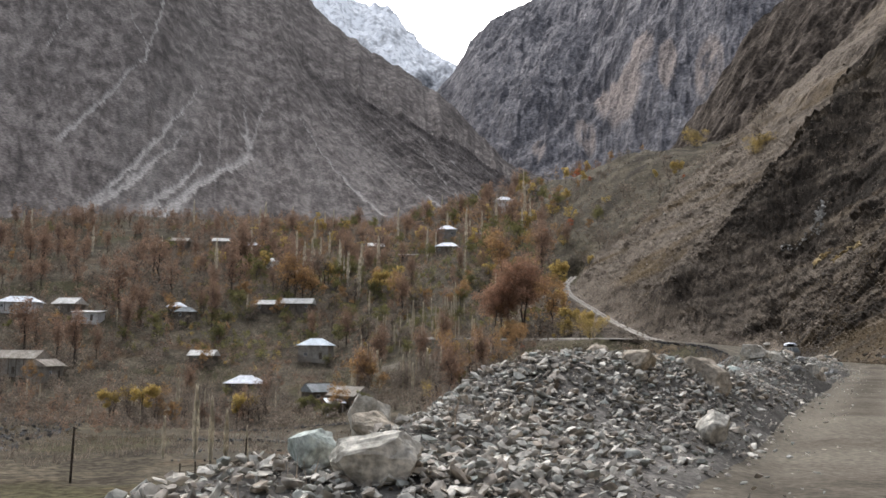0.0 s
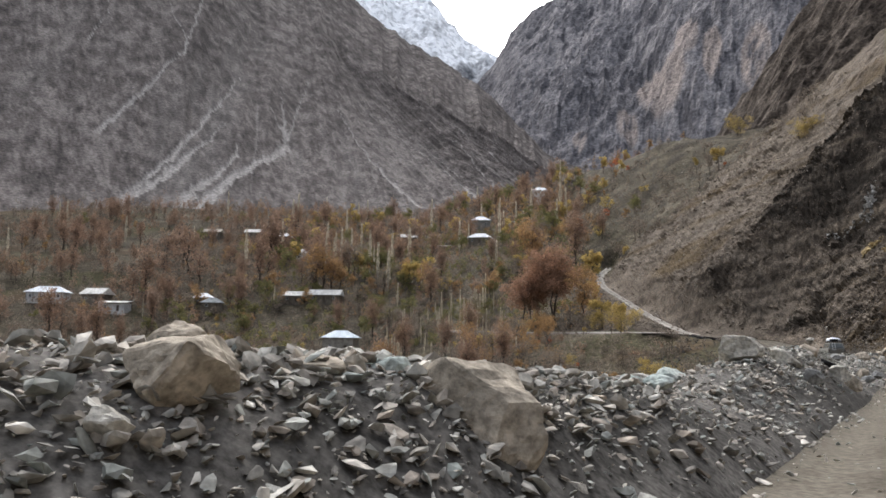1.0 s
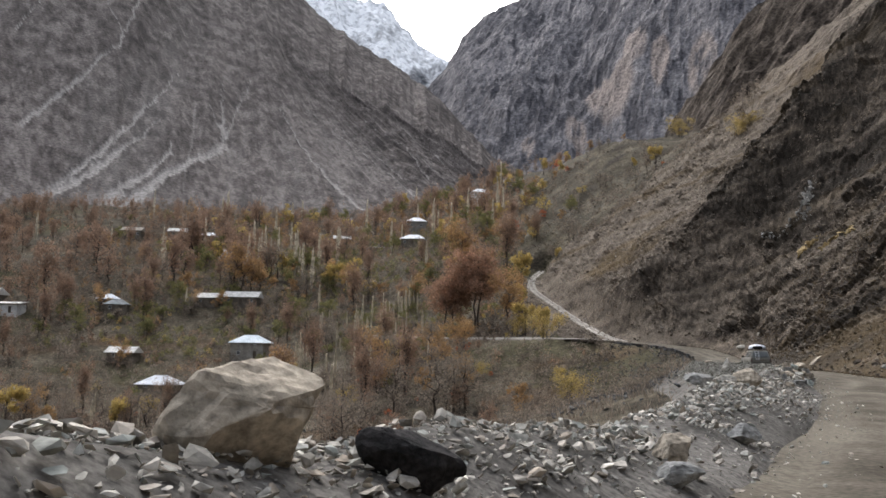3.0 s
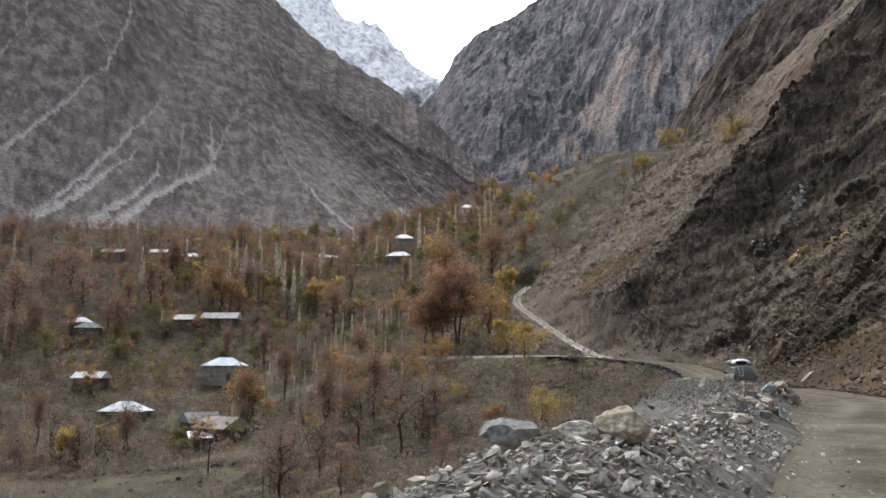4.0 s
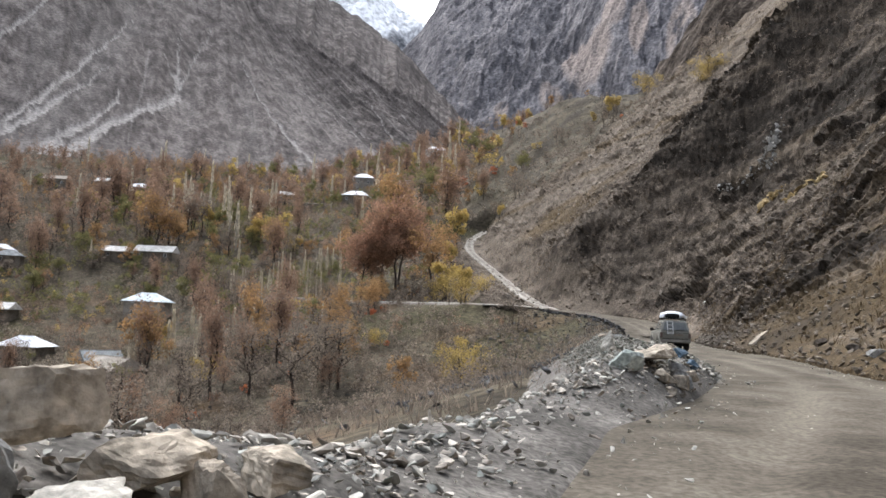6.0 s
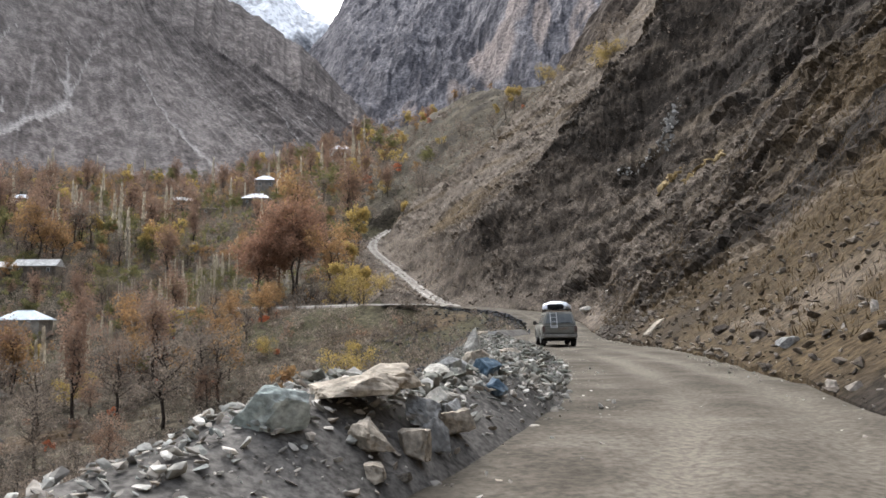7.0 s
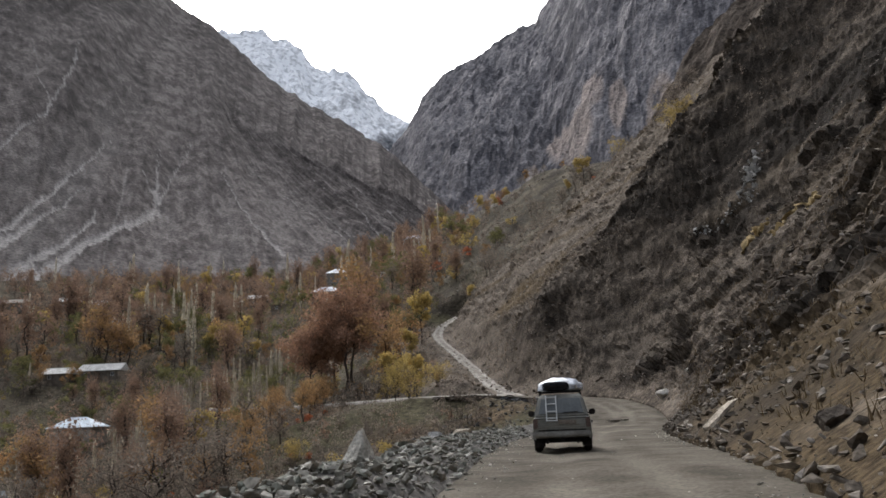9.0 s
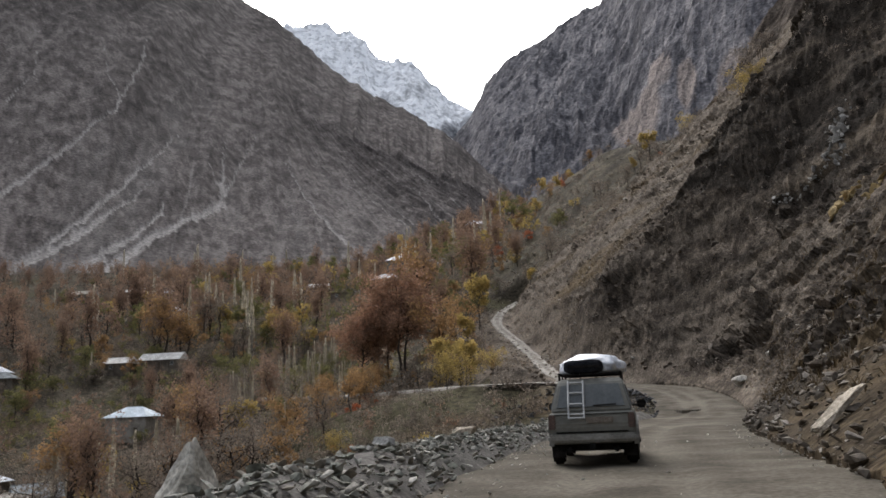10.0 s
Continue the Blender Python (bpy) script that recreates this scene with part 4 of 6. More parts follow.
for k, (s, u, w, h, tint, lift) in enumerate([(71.7, 3.2, 0.85, 0.18, TAN, 0.16), (72.2, 3.2, 0.75, 0.2, TAN, 0.24), (72.4, 3.0, 0.55, 0.24, GREY, 0.08), (71.3, 3.0, 0.42, 0.26, TAN, 0), (71.7, 2.8, 0.3, 0.26, TAN, 0),
                                              (72.2, 2.8, 0.26, 0.3, GREY, 0), (72.9, 2.9, 0.42, 0.26, TAN, 0), (73.3, 3.0, 0.34, 0.24, GREY, 0), (71.0, 2.8, 0.24, 0.14, TAN, 0), (73.4, 3.2, 0.36, 0.24, PALE, 0)]):
    bank_boulder(s, u, (w, w * 0.62, h), tint, "brown and grey slab stacked in a rock heap", 70 + k, 20 + 31 * k, 9 * (k % 3) - 6, lift, block=True)
boulder((37.0, 90.2, -1.05), (1.25, 0.9, 1.25), M[PALE], "pointed pale pyramid boulder beside the road", 90, 20, 0, cuts=5, taper=0.8)
for k, (s, u, w, h) in enumerate([(76.8, 4.0, 0.5, 0.3), (77.6, 3.8, 0.55, 0.34), (75.4, 3.8, 0.6, 0.22), (83.0, 4.4, 0.7, 0.24), (84.5, 4.0, 0.45, 0.2), (79.5, 3.9, 0.35, 0.2), (104, 4.0, 0.5, 0.25), (112, 4.2, 0.7, 0.3)]):
    bank_boulder(s, u, (w, w * 0.7, h), (GREY, TAN, PALE)[k % 3], "boulder on the low roadside berm", 100 + k, 50 * k)
blk = bank_boulder(31.9, 2.25, (0.62, 0.3, 0.3), "char", "black burnt lump lying on the bank", 120, -10, lift=-0.02, lean=24)
blk.name = "burnt_lump"
tagged(blk, "", "burnt lump", "")
for s, u, w in ((76.7, 3.45, 0.42), (75.5, 3.1, 0.34)):
    bag = bank_boulder(s, u, (w, w * 0.8, w * 0.7), "blue_plastic", "crumpled torn blue plastic sack among the stones", int(s), 20)
    bag.name = "plastic_sack"
    tagged(bag, "", "sack", "plastic sacks")


def on_hill(x, y, dims, mat, label, seed, yaw=0, tilt=0, sink=0.3, group="rocks on the hillside", name="rock", cuts=7, block=False):
    return boulder(on_slope([x], [y])[0].tolist(), dims, mat, label, seed, yaw, tilt, cuts=cuts, sink=sink, group=group, name=name, block=block)


on_hill(63.9, 156.9, (1.8, 1.2, 1.0), M["boulder_pale"], "white rock lying at the foot of the hillside", 130)
on_hill(66.2, 155.2, (1.0, 0.8, 0.7), M["boulder_pale"], "small white rock on the hillside", 131)
on_hill(47.6, 97.6, (0.36, 1.5, 0.18), M["boulder_tan"], "thin pale slab leaning on the slope", 132, -72, 38, -0.6, cuts=4, block=True)
M["palerock"] = pebble_material("pale_weathered_rock", [(0.2, 0.19, 0.175), (0.32, 0.305, 0.28), (0.24, 0.23, 0.21), (0.42, 0.405, 0.375)])
M["ochrerock"] = pebble_material("pale_ochre_broken_rock", [(0.27, 0.2, 0.1), (0.38, 0.29, 0.15), (0.31, 0.235, 0.12), (0.45, 0.36, 0.2)])


def outcrop(name, a, b, n, wide, size, mat, label, seed):
    """Broken rock that crops out of the slope in a band from a to b."""
    r = np.random.default_rng(seed)
    k = r.random(n)
    x = a[0] + (b[0] - a[0]) * k + r.normal(0, wide * 0.6, n)
    y = a[1] + (b[1] - a[1]) * k + r.normal(0, wide, n)
    return scatter(name, on_slope(x, y), size * (0.3 + 0.9 * r.random(n) ** 2), mat, label, "outcrop", seed, tilt=0.8, sink=0.12, small=0.1)


outcrop("ochre_outcrop", (76.8, 163.8), (78.6, 160.6), 70, 0.55, 1.3, M["ochrerock"], "pale ochre outcrop on the dark hillside", 133)
outcrop("ochre_outcrop", (76.6, 154.8), (79.2, 150.8), 80, 0.5, 1.2, M["ochrerock"], "longer pale ochre outcrop on the dark hillside", 134)
outcrop("pale_outcrop", (80.6, 170.0), (84.2, 174.4), 90, 0.8, 1.3, M["palerock"], "grey-white upright outcrop on the dark hillside", 135)
outcrop("pale_ledge", (76.4, 178.4), (80.8, 170.6), 70, 0.35, 1.0, M["palerock"], "thin grey-white ledge on the dark hillside", 136)
on_hill(43.3, 80.2, (0.6, 0.5, 0.4), M["hillrock"], "grey rock sticking out of the slope", 137)
on_hill(44.9, 85.6, (0.8, 0.6, 0.45), M["hillrock"], "grey rock sticking out of the slope", 138, 40)
on_hill(41.9, 76.4, (0.55, 0.5, 0.35), M["boulder_grey"], "grey rock at the foot of the slope", 139)
for k in range(26):
    x, y = r.uniform(46, 100), r.uniform(84, 190)
    s, u = along(np.array([x]), np.array([y]))
    if u[0] < -6:
        w = r.uniform(0.7, 1.8)
        on_hill(x, y, (w, w * 0.8, w * 0.7), M["hillrock"], "rock outcrop on the steep slope", 150 + k, 40 * k, 0, 0.5)


# ---- trees ----
def tube(vs, fs, p0, p1, r0, r1, n=5):
    p0, p1 = np.asarray(p0, float), np.asarray(p1, float)
    way = (p1 - p0) / (np.linalg.norm(p1 - p0) + 1e-9)
    side = np.cross(way, (0.3, 0.9, 0.1))
    side /= np.linalg.norm(side)
    other = np.cross(way, side)
    base = len(vs)
    for p, rad in ((p0, r0), (p1, r1)):
        for k in range(n):
            a = 6.2832 * k / n
            vs.append(p + rad * (np.cos(a) * side + np.sin(a) * other))
    for k in range(n):
        fs.append((base + k, base + (k + 1) % n, base + n + (k + 1) % n, base + n + k))


def leaf_tris(centres, size, r, up=0.0):
    """Small leaf clumps as triangles, each an island of its own."""
    n = len(centres)
    a, b = r.normal(size=(n, 3)), r.normal(size=(n, 3))
    a[:, 2] *= 1 - up
    a /= np.linalg.norm(a, axis=1)[:, None]
    b = b - (b * a).sum(1)[:, None] * a
    b /= np.linalg.norm(b, axis=1)[:, None]
    z = size * (0.5 + r.random((n, 1)))
    a, b = a * z, b * z * 0.8
    c = np.asarray(centres)
    v = np.stack([c - a, c + a, c + 1.5 * b], 1).reshape(-1, 3)
    f = np.arange(3 * n).reshape(-1, 3)
    return v, f


def tree(kind, seed, height, spread_r, leaf, n_leaves, leaf_size, trunk_share=0.3, trunk_r=0.02, limbs=9, lumps=16, label="", bark="bark", shape="round", stems=1, category="tree"):
    """A tapered trunk with limbs, and a crown of many small leaf clumps in uneven lumps."""
    n_leaves, leaf_size = int(n_leaves * 1.15), leaf_size * 0.97
    limbs = limbs if n_leaves > 700 else max(4, limbs // 2)
    r = np.random.default_rng(seed)
    root = new(kind)
    vs, fs, tips = [], [], []
    for st in range(stems):
        ox, oy = (0, 0) if stems == 1 else r.normal(0, spread_r * 0.22, 2)
        p, rad = np.array([ox, oy, -0.4]), height * trunk_r * (1 if stems == 1 else 0.75)
        top = height * (0.8 + 0.1 * r.random())
        k = 6
        knots = [p]
        for i in range(1, k + 1):
            q = np.array([ox + r.normal(0, 0.012 * height) * i ** 0.5, oy + r.normal(0, 0.012 * height) * i ** 0.5, top * i / k])
            tube(vs, fs, knots[-1], q, rad * (1 - 0.8 * (i - 1) / k), rad * (1 - 0.8 * i / k), 5)
            knots.append(q)
        for i in range(limbs):
            h = trunk_share + (0.9 - trunk_share) * (i + r.random()) / limbs
            at = h * k
            base = knots[min(int(at), k - 1)] * (1 - at % 1) + knots[min(int(at) + 1, k)] * (at % 1)
            a = i * 2.4 + r.normal(0, 0.4)
            out = spread_r * (0.55 + 0.4 * r.random()) * (1.05 - 0.5 * h)
            if shape == "column":
                out *= 0.5
            end = base + np.array([np.cos(a) * out, np.sin(a) * out, (0.35 + 0.5 * r.random()) * (out if shape != "column" else 2.4 * out)])
            mid = (base + end) / 2 + r.normal(0, 0.06 * spread_r, 3)
            lr = rad * 0.42 * (1.1 - 0.6 * h)
            tube(vs, fs, base, mid, lr, lr * 0.65, 3)
            tube(vs, fs, mid, end, lr * 0.65, lr * 0.18, 3)
            tips += [end, mid]
            for _ in range(2):
                tw = mid + (end - mid) * r.random() + r.normal(0, 0.22 * spread_r, 3) + (0, 0, 0.1 * height)
                tube(vs, fs, mid, tw, lr * 0.35, lr * 0.08, 3)
                tips.append(tw)
        tips.append(knots[-1] + (0, 0, 0.08 * height))
    trunk = mesh_object("trunk", np.array(vs).tolist(), fs, M[bark], root)
    tips = np.array(tips)
    # uneven lumps round the limb ends
    pick = tips[r.integers(len(tips), size=lumps)] + r.normal(0, 0.08 * spread_r, (lumps, 3))
    size = spread_r * (0.22 + 0.24 * r.random(lumps))
    which = r.integers(lumps, size=n_leaves)
    d = r.normal(size=(n_leaves, 3))
    d /= np.linalg.norm(d, axis=1)[:, None]
    c = pick[which] + d * (size[which] * r.random(n_leaves) ** 0.45)[:, None] * (1, 1, 0.85 if shape != "column" else 1.9)
    c = c[c[:, 2] > (0.26 if height > 15 else 0.12) * height * (shape != "bush")]
    v, f = leaf_tris(c, leaf_size, r)
    mesh_object("crown", v.tolist(), f.tolist(), LEAF[leaf], root, shade=False)
    return tagged(root, label, category)


def poplar(seed, height, label, many=1.0, large=1.0):
    """A bare upright poplar: pale trunk and many steep thin twigs."""
    r = np.random.default_rng(seed)
    root = new("poplar_tree")
    vs, fs = [], []
    tube(vs, fs, (0, 0, -0.4), (0.05, 0, height * 0.5), 0.2, 0.13, 6)
    tube(vs, fs, (0.05, 0, height * 0.5), (0, 0.05, height), 0.13, 0.03, 5)
    mesh_object("trunk", np.array(vs).tolist(), fs, M["pale_bark"], root)
    n = round(620 * many)
    h = height * (0.1 + 0.86 * r.random(n))
    a, rad = r.random(n) * 6.283, height * 0.045 * r.random(n) ** 0.6 * np.interp(h / height, [0.1, 0.45, 1.0], [0.7, 1.0, 0.25])
    p0 = np.stack([np.cos(a) * rad, np.sin(a) * rad, h], 1)
    p1 = p0 + np.stack([np.cos(a) * 0.12, np.sin(a) * 0.12, np.ones(n)], 1) * (height * (0.04 + 0.07 * r.random(n)))[:, None]
    side = r.normal(size=(n, 3)) * (1, 1, 0.1)
    side = side / np.linalg.norm(side, axis=1)[:, None] * 0.06 * large
    v = np.stack([p0 - side, p0 + side, p1 + 0.3 * side, p1 - 0.3 * side], 1).reshape(-1, 3)
    vs, fs = v, np.arange(4 * n).reshape(-1, 4).tolist()
    mesh_object("crown", np.array(vs).tolist(), fs, LEAF["pale"], root, shade=False)
    return tagged(root, label, "tree")


def kinds(many, large):
    """The kinds of trees; many and large: share of leaves and their size, for near or far planting."""
    return {
        "brown": [tree("shade_tree", 201, 10, 3.6, "brown", round(3000 * many), 0.125 * large, label="rust-brown autumn tree in the village", lumps=60, limbs=14), tree("shade_tree", 202, 10, 2.9, "brown", round(2600 * many), 0.125 * large, label="rust-brown autumn tree in the village", shape="column", lumps=56, limbs=14)],
        "orange": [tree("fruit_tree", 203, 7, 2.8, "orange", round(1700 * many), 0.14 * large, label="orange-brown autumn fruit tree", limbs=8), tree("fruit_tree", 204, 5, 2.2, "orange", round(850 * many), 0.17 * large, label="orange-brown autumn fruit tree", limbs=7, trunk_share=0.2)],
        "yellow": [tree("fruit_tree", 205, 6, 2.3, "yellow", round(1000 * many), 0.18 * large, label="yellow autumn fruit tree in leaf", limbs=8), tree("bush", 206, 2.8, 1.7, "yellow", round(650 * many), 0.13 * large, label="low yellow autumn leafy bush", stems=3, trunk_share=0.1, limbs=4, shape="bush", category="bush")],
        "green": [tree("orchard_tree", 207, 6, 2.9, "green", round(1900 * many), 0.145 * large, label="olive-green leafy fruit tree", limbs=8), tree("orchard_tree", 208, 7.5, 2.8, "green", round(1900 * many), 0.145 * large, label="tall olive-green leafy orchard tree", limbs=8)],
        "red": [tree("bush", 209, 3.4, 2.0, "red", round(800 * many), 0.16 * large, label="bright red-orange autumn bush", stems=3, trunk_share=0.1, limbs=4, shape="bush", category="bush")],
        "dim": [tree("bare_bush", 210, 3.0, 2.0, "dim", round(800 * many), 0.1 * large, label="bare brown bush with fine twigs", stems=5, trunk_share=0.1, limbs=5, shape="bush", category="bush"), tree("bare_tree", 211, 7.5, 2.8, "dim", round(1700 * many), 0.09 * large, label="nearly bare dark brown tree", limbs=14, lumps=44),
                tree("scrub_bush", 212, 1.6, 1.2, "dim", round(420 * many), 0.08 * large, label="low bare brown bush", stems=4, trunk_share=0.1, limbs=4, shape="bush", category="bush")],
        "poplar": [poplar(213, 12, "bare pale poplar with upright twigs", many, large), poplar(214, 10, "bare pale poplar with upright twigs", many, large), poplar(215, 14, "tall bare pale poplar tree", many, large)],
    }


KINDS, FAR_KINDS = kinds(0.85, 1.0), kinds(0.3, 1.6)
used = set()


def plant(kind, x, y, scale, r, sink=0.25, which=None, z=None):
    """Puts a copy of one of the trees on the ground."""
    far = y > 330 or x < -110
    pool = FAR_KINDS if far else KINDS
    k = r.integers(len(pool[kind])) if which is None else which
    z = float(terrain(np.array([x]), np.array([y]))[0]) - sink if z is None else z
    m = Matrix.LocRotScale((x, y, z), Euler((0, 0, r.random() * 6.28)), (scale * r.uniform(0.9, 1.1), scale * r.uniform(0.9, 1.1), scale))
    ob = pool[kind][k]
    if (far, kind, k) in used:
        ob = copy_thing(ob, m)
    else:
        used.add((far, kind, k))
        ob.matrix_basis = m
    tagged(ob, group={"poplar": "bare poplars", "dim": "bare bushes and trees"}.get(kind, f"{kind} autumn trees"))
    return ob


HOUSES = [  # x, y, width, depth, wall height, yaw, roof, roof colour, wall colour, storeys, label
    (42.9, 474.6, 10.5, 8, 6.0, 10, "hip", "white", "white", 2, "two-storey white house with a white metal roof"),
    (59.5, 455, 7, 5, 2.6, 5, "shed", "white", "brown", 1, "low house with a pale roof on the slope"),
    (8.9, 424, 9, 8, 6.2, 0, "hip", "white", "grey", 2, "tall grey house with a white pyramid roof"),
    (8.2, 385, 10, 7, 2.8, -8, "hip", "white", "brown", 1, "low house with a white domed roof"),
    (-50, 318, 11.5, 6.5, 2.5, -4, "gable", "pale", "brown", 1, "long brown house with a verandah and pale metal roof"),
    (-61.8, 316.5, 7, 5.5, 2.4, -4, "gable", "pale", "brown", 1, "low annexe with a pale metal roof"),
    (-35.2, 262.5, 9.4, 7, 4.2, -8, "hip", "blue", "tan", 2, "tan house with a pale bluish metal hip roof"),
    (-49.5, 229, 8.6, 6.5, 1.6, -12, "hip", "white", "brown", 1, "low house with a bright white metal roof"),
    (-27.0, 207.5, 6, 6, 2.6, 35, "gable", "grey", "brown", 1, "small shed with a grey corrugated gable roof"),
    (-17.0, 184.5, 7, 6, 2.8, -35, "gable", "tan", "brown", 1, "shed with a tan weathered gable roof"),
    (-68.5, 256.5, 7.2, 5, 2.2, -6, "gable", "pale", "brown", 1, "low brown house with a pale sheet roof"),
    (-74, 391, 6.4, 6, 3.4, 5, "hip", "pale", "white", 1, "whitewashed house with a pale hip roof"),
    (-87, 300, 7, 5, 2.4, 10, "hip", "grey", "brown", 1, "low house with a grey roof among trees"),
    (-41, 440, 8, 6, 3.0, 0, "shed", "white", "brown", 1, "house with a white sheet roof among poplars"),
    (-29, 446, 8, 6, 3.0, 8, "gable", "pale", "brown", 1, "house with a pale gable roof among poplars"),
    (24.5, 420, 10, 6, 2.6, 0, "shed", "white", "white", 1, "low white house with a flat white roof"),
    (-133, 441, 10, 6, 3.0, 0, "gable", "tan", "brown", 1, "brown house with a tan sheet roof"),
    (-112, 446, 8, 6, 3.0, 0, "gable", "pale", "brown", 1, "house with a pale sheet roof"),
    (-95, 440, 9, 6, 3.0, 4, "hip", "white", "brown", 1, "house with white roof patches"),
    (-145.5, 299, 13, 7, 2.8, 3, "hip", "white", "white", 1, "long white house with a white roof"),
    (-128, 299, 8, 7, 3.0, -12, "gable", "pale", "brown", 1, "house with a pale gable roof"),
    (-118, 291, 9, 6, 2.8, 0, "shed", "pale", "white", 1, "low white village outbuilding"),
    (-92, 306, 6, 5, 2.4, 8, "hip", "white", "brown", 1, "low house with snow-white roof"),
    (-113, 235, 12, 7, 4.2, -8, "gable", "tan", "tan", 1, "tan house with a long weathered gable roof"),
    (-105, 232, 8, 6, 3.2, 80, "gable", "tan", "tan", 1, "tan wing with a weathered gable roof"),
    (-20, 181, 3, 3, 2.2, 20, "shed", "white", "white", 1, "small white lean-to shed"),
    (-10, 395, 9, 5, 2.4, 0, "shed", "pale", "brown", 1, "low outbuilding with a pale roof"),
]


def plant_region(n, x0, x1, y0, y1, mix, seed, scale=(0.7, 1.2), dense=0.0, clear=3.0, test=None):
    r = np.random.default_rng(seed)
    kinds, weights = list(mix), np.array(list(mix.values()), float)
    x, y = r.uniform(x0, x1, n), r.uniform(y0, y1, n)
    keep = fbm(x, y, 26, 3, seed) > dense
    for hx, hy, w, dpt, *_ in HOUSES:
        keep &= np.hypot(x - hx, y - hy + 3) > 0.5 * w + clear
        # the open yards on the road side of the houses
        far = np.hypot(hx - 30, hy - 50)
        wx, wy = (hx - 30) / far, (hy - 50) / far
        deep, aside = (x - 30) * wx + (y - 50) * wy - far, np.abs((x - 30) * wy - (y - 50) * wx)
        keep &= ~((aside < 0.42 * w + 1) & (deep < 0) & (deep > -30))
    if test is not None:
        keep &= test(x, y)
    for a, b in zip(x[keep], y[keep]):
        plant(kinds[r.choice(len(kinds), p=weights / weights.sum())], a, b, r.uniform(*scale), r)


# the pair of large rust-brown trees by the lane
r = np.random.default_rng(31)
big = [tree("large_tree", 221, 16.5, 5.6, "rust", 9000, 0.22, trunk_share=0.4, trunk_r=0.019, limbs=24, lumps=110, stems=2, label="large rust-brown tree with a dark trunk by the lane"),
       tree("large_tree", 222, 20, 7.2, "rust", 12500, 0.22, trunk_share=0.4, trunk_r=0.02, limbs=28, lumps=130, stems=2, label="tallest rust-brown tree with dark leaning trunks by the lane"),
       tree("large_tree", 223, 16, 5.2, "rust", 7500, 0.22, trunk_share=0.38, trunk_r=0.017, limbs=20, lumps=90, stems=1, label="large rust-brown tree beside taller ones")]
for ob, (x, y) in zip(big, ((17.8, 236.5), (27.2, 233), (23, 242))):
    ob.matrix_basis = pose(x, y, float(terrain(np.array([x]), np.array([y]))[0]) - 0.2)
    tagged(ob, group="large brown trees")
for x, y, k, sc in ((38.5, 240, "yellow", 1.35), (36.2, 252, "orange", 1.5), (41, 262, "yellow", 1.5), (33.5, 226, "orange", 1.2), (36, 212, "yellow", 1.0), (34, 218, "dim", 1.3), (39, 205, "yellow", 0.9), (30, 226, "dim", 1.2)):
    plant(k, x, y, sc, r, which=0)
plant("orange", 27.5, 150, 0.9, r, which=1)
plant("orange", 14, 172, 1.0, r, which=1)
for k in range(26):
    plant(("red", "orange", "red", "brown")[k % 4], r.uniform(0, 26), r.uniform(163, 220), (0.55, 0.6, 0.4, 0.45)[k % 4], r, which=0)
for x, y in ((-2, 216), (4, 224), (-13, 226)):
    plant("brown", x, y, 1.15, r, which=1)
near_bush = tree("bush", 231, 3.4, 2.3, "yellow", 2400, 0.07, label="yellow-green leafy bush on the valley slope", stems=4, trunk_share=0.1, limbs=6, lumps=40, shape="bush", category="bush")
for k, (x, y, sc) in enumerate(((33.6, 140, 1.15), (38.0, 196.5, 1.5), (35.5, 213, 1.3), (42.5, 206, 0.9), (95, 238, 1.5), (98, 236, 1.1), (126, 386, 2.4), (24, 176, 0.8))):
    m = pose(x, y, float(terrain(np.array([x]), np.array([y]))[0]) - 0.2, 0, 0, 67 * k) @ Matrix.Scale(sc, 4)
    ob = near_bush if k == 0 else copy_thing(near_bush, m)
    ob.matrix_basis = m
    tagged(ob, group="yellow autumn trees")
plant("yellow", 36, 160, 1.1, r, which=1)
for k in range(18):
    plant(("red", "red", "orange")[k % 3], r.uniform(3, 25), r.uniform(200, 233), r.uniform(0.35, 0.6), r, which=0)
plant("orange", 4.5, 187, 1.0, r, which=0)
plant("orange", 7.5, 190, 0.8, r, which=1)
for x, y in ((-22, 93), (-23.4, 92), (-20.4, 96), (-27, 99), (-30, 97)):
    plant("poplar", x, y, 0.6, r)
plant("red", -49, 197, 1.0, r)
plant("red", -45, 199, 0.8, r)
plant("red", 48.6, 352, 1.1, r)
plant("red", 58, 343, 0.9, r)
plant("dim", 107, 257, 1.2, r, which=0)

for hx, hy, w, dpt, *_ in HOUSES:
    for k in range(3):
        plant(("dim", "dim", "orange", "green")[r.integers(4)], hx + r.uniform(-0.6, 0.6) * w, hy - 0.5 * dpt - r.uniform(2.5, 5), r.uniform(0.6, 0.95), r, which=0)

fields = lambda x, y: ~((x > -38) & (x < 2) & (y > 92) & (y < 152)) & ~((x > -22) & (x < -2) & (y > 205) & (y < 240))
off_road = lambda x, y: (along(x, y)[1] > 8) & (np.hypot(x - 48, (y - 230) * 0.4) > 6)
both = lambda x, y: fields(x, y) & off_road(x, y)
plant_region(420, -120, 18, 188, 290, {"poplar": 4.4, "dim": 3.6, "brown": 1.0, "orange": 0.5, "yellow": 0.7, "green": 1.8}, 41, (0.78, 1.25), -0.15, 2, both)
plant_region(80, -22, 14, 240, 284, {"poplar": 5, "dim": 1, "green": 0.6}, 42, (0.66, 1.02), -0.6, 2.5)
plant_region(300, -100, 45, 270, 400, {"green": 4, "brown": 2.0, "orange": 1.2, "yellow": 1.2, "dim": 3, "poplar": 1.2}, 43, (0.85, 1.4), -0.25, 2.5, lambda x, y: x < 46)
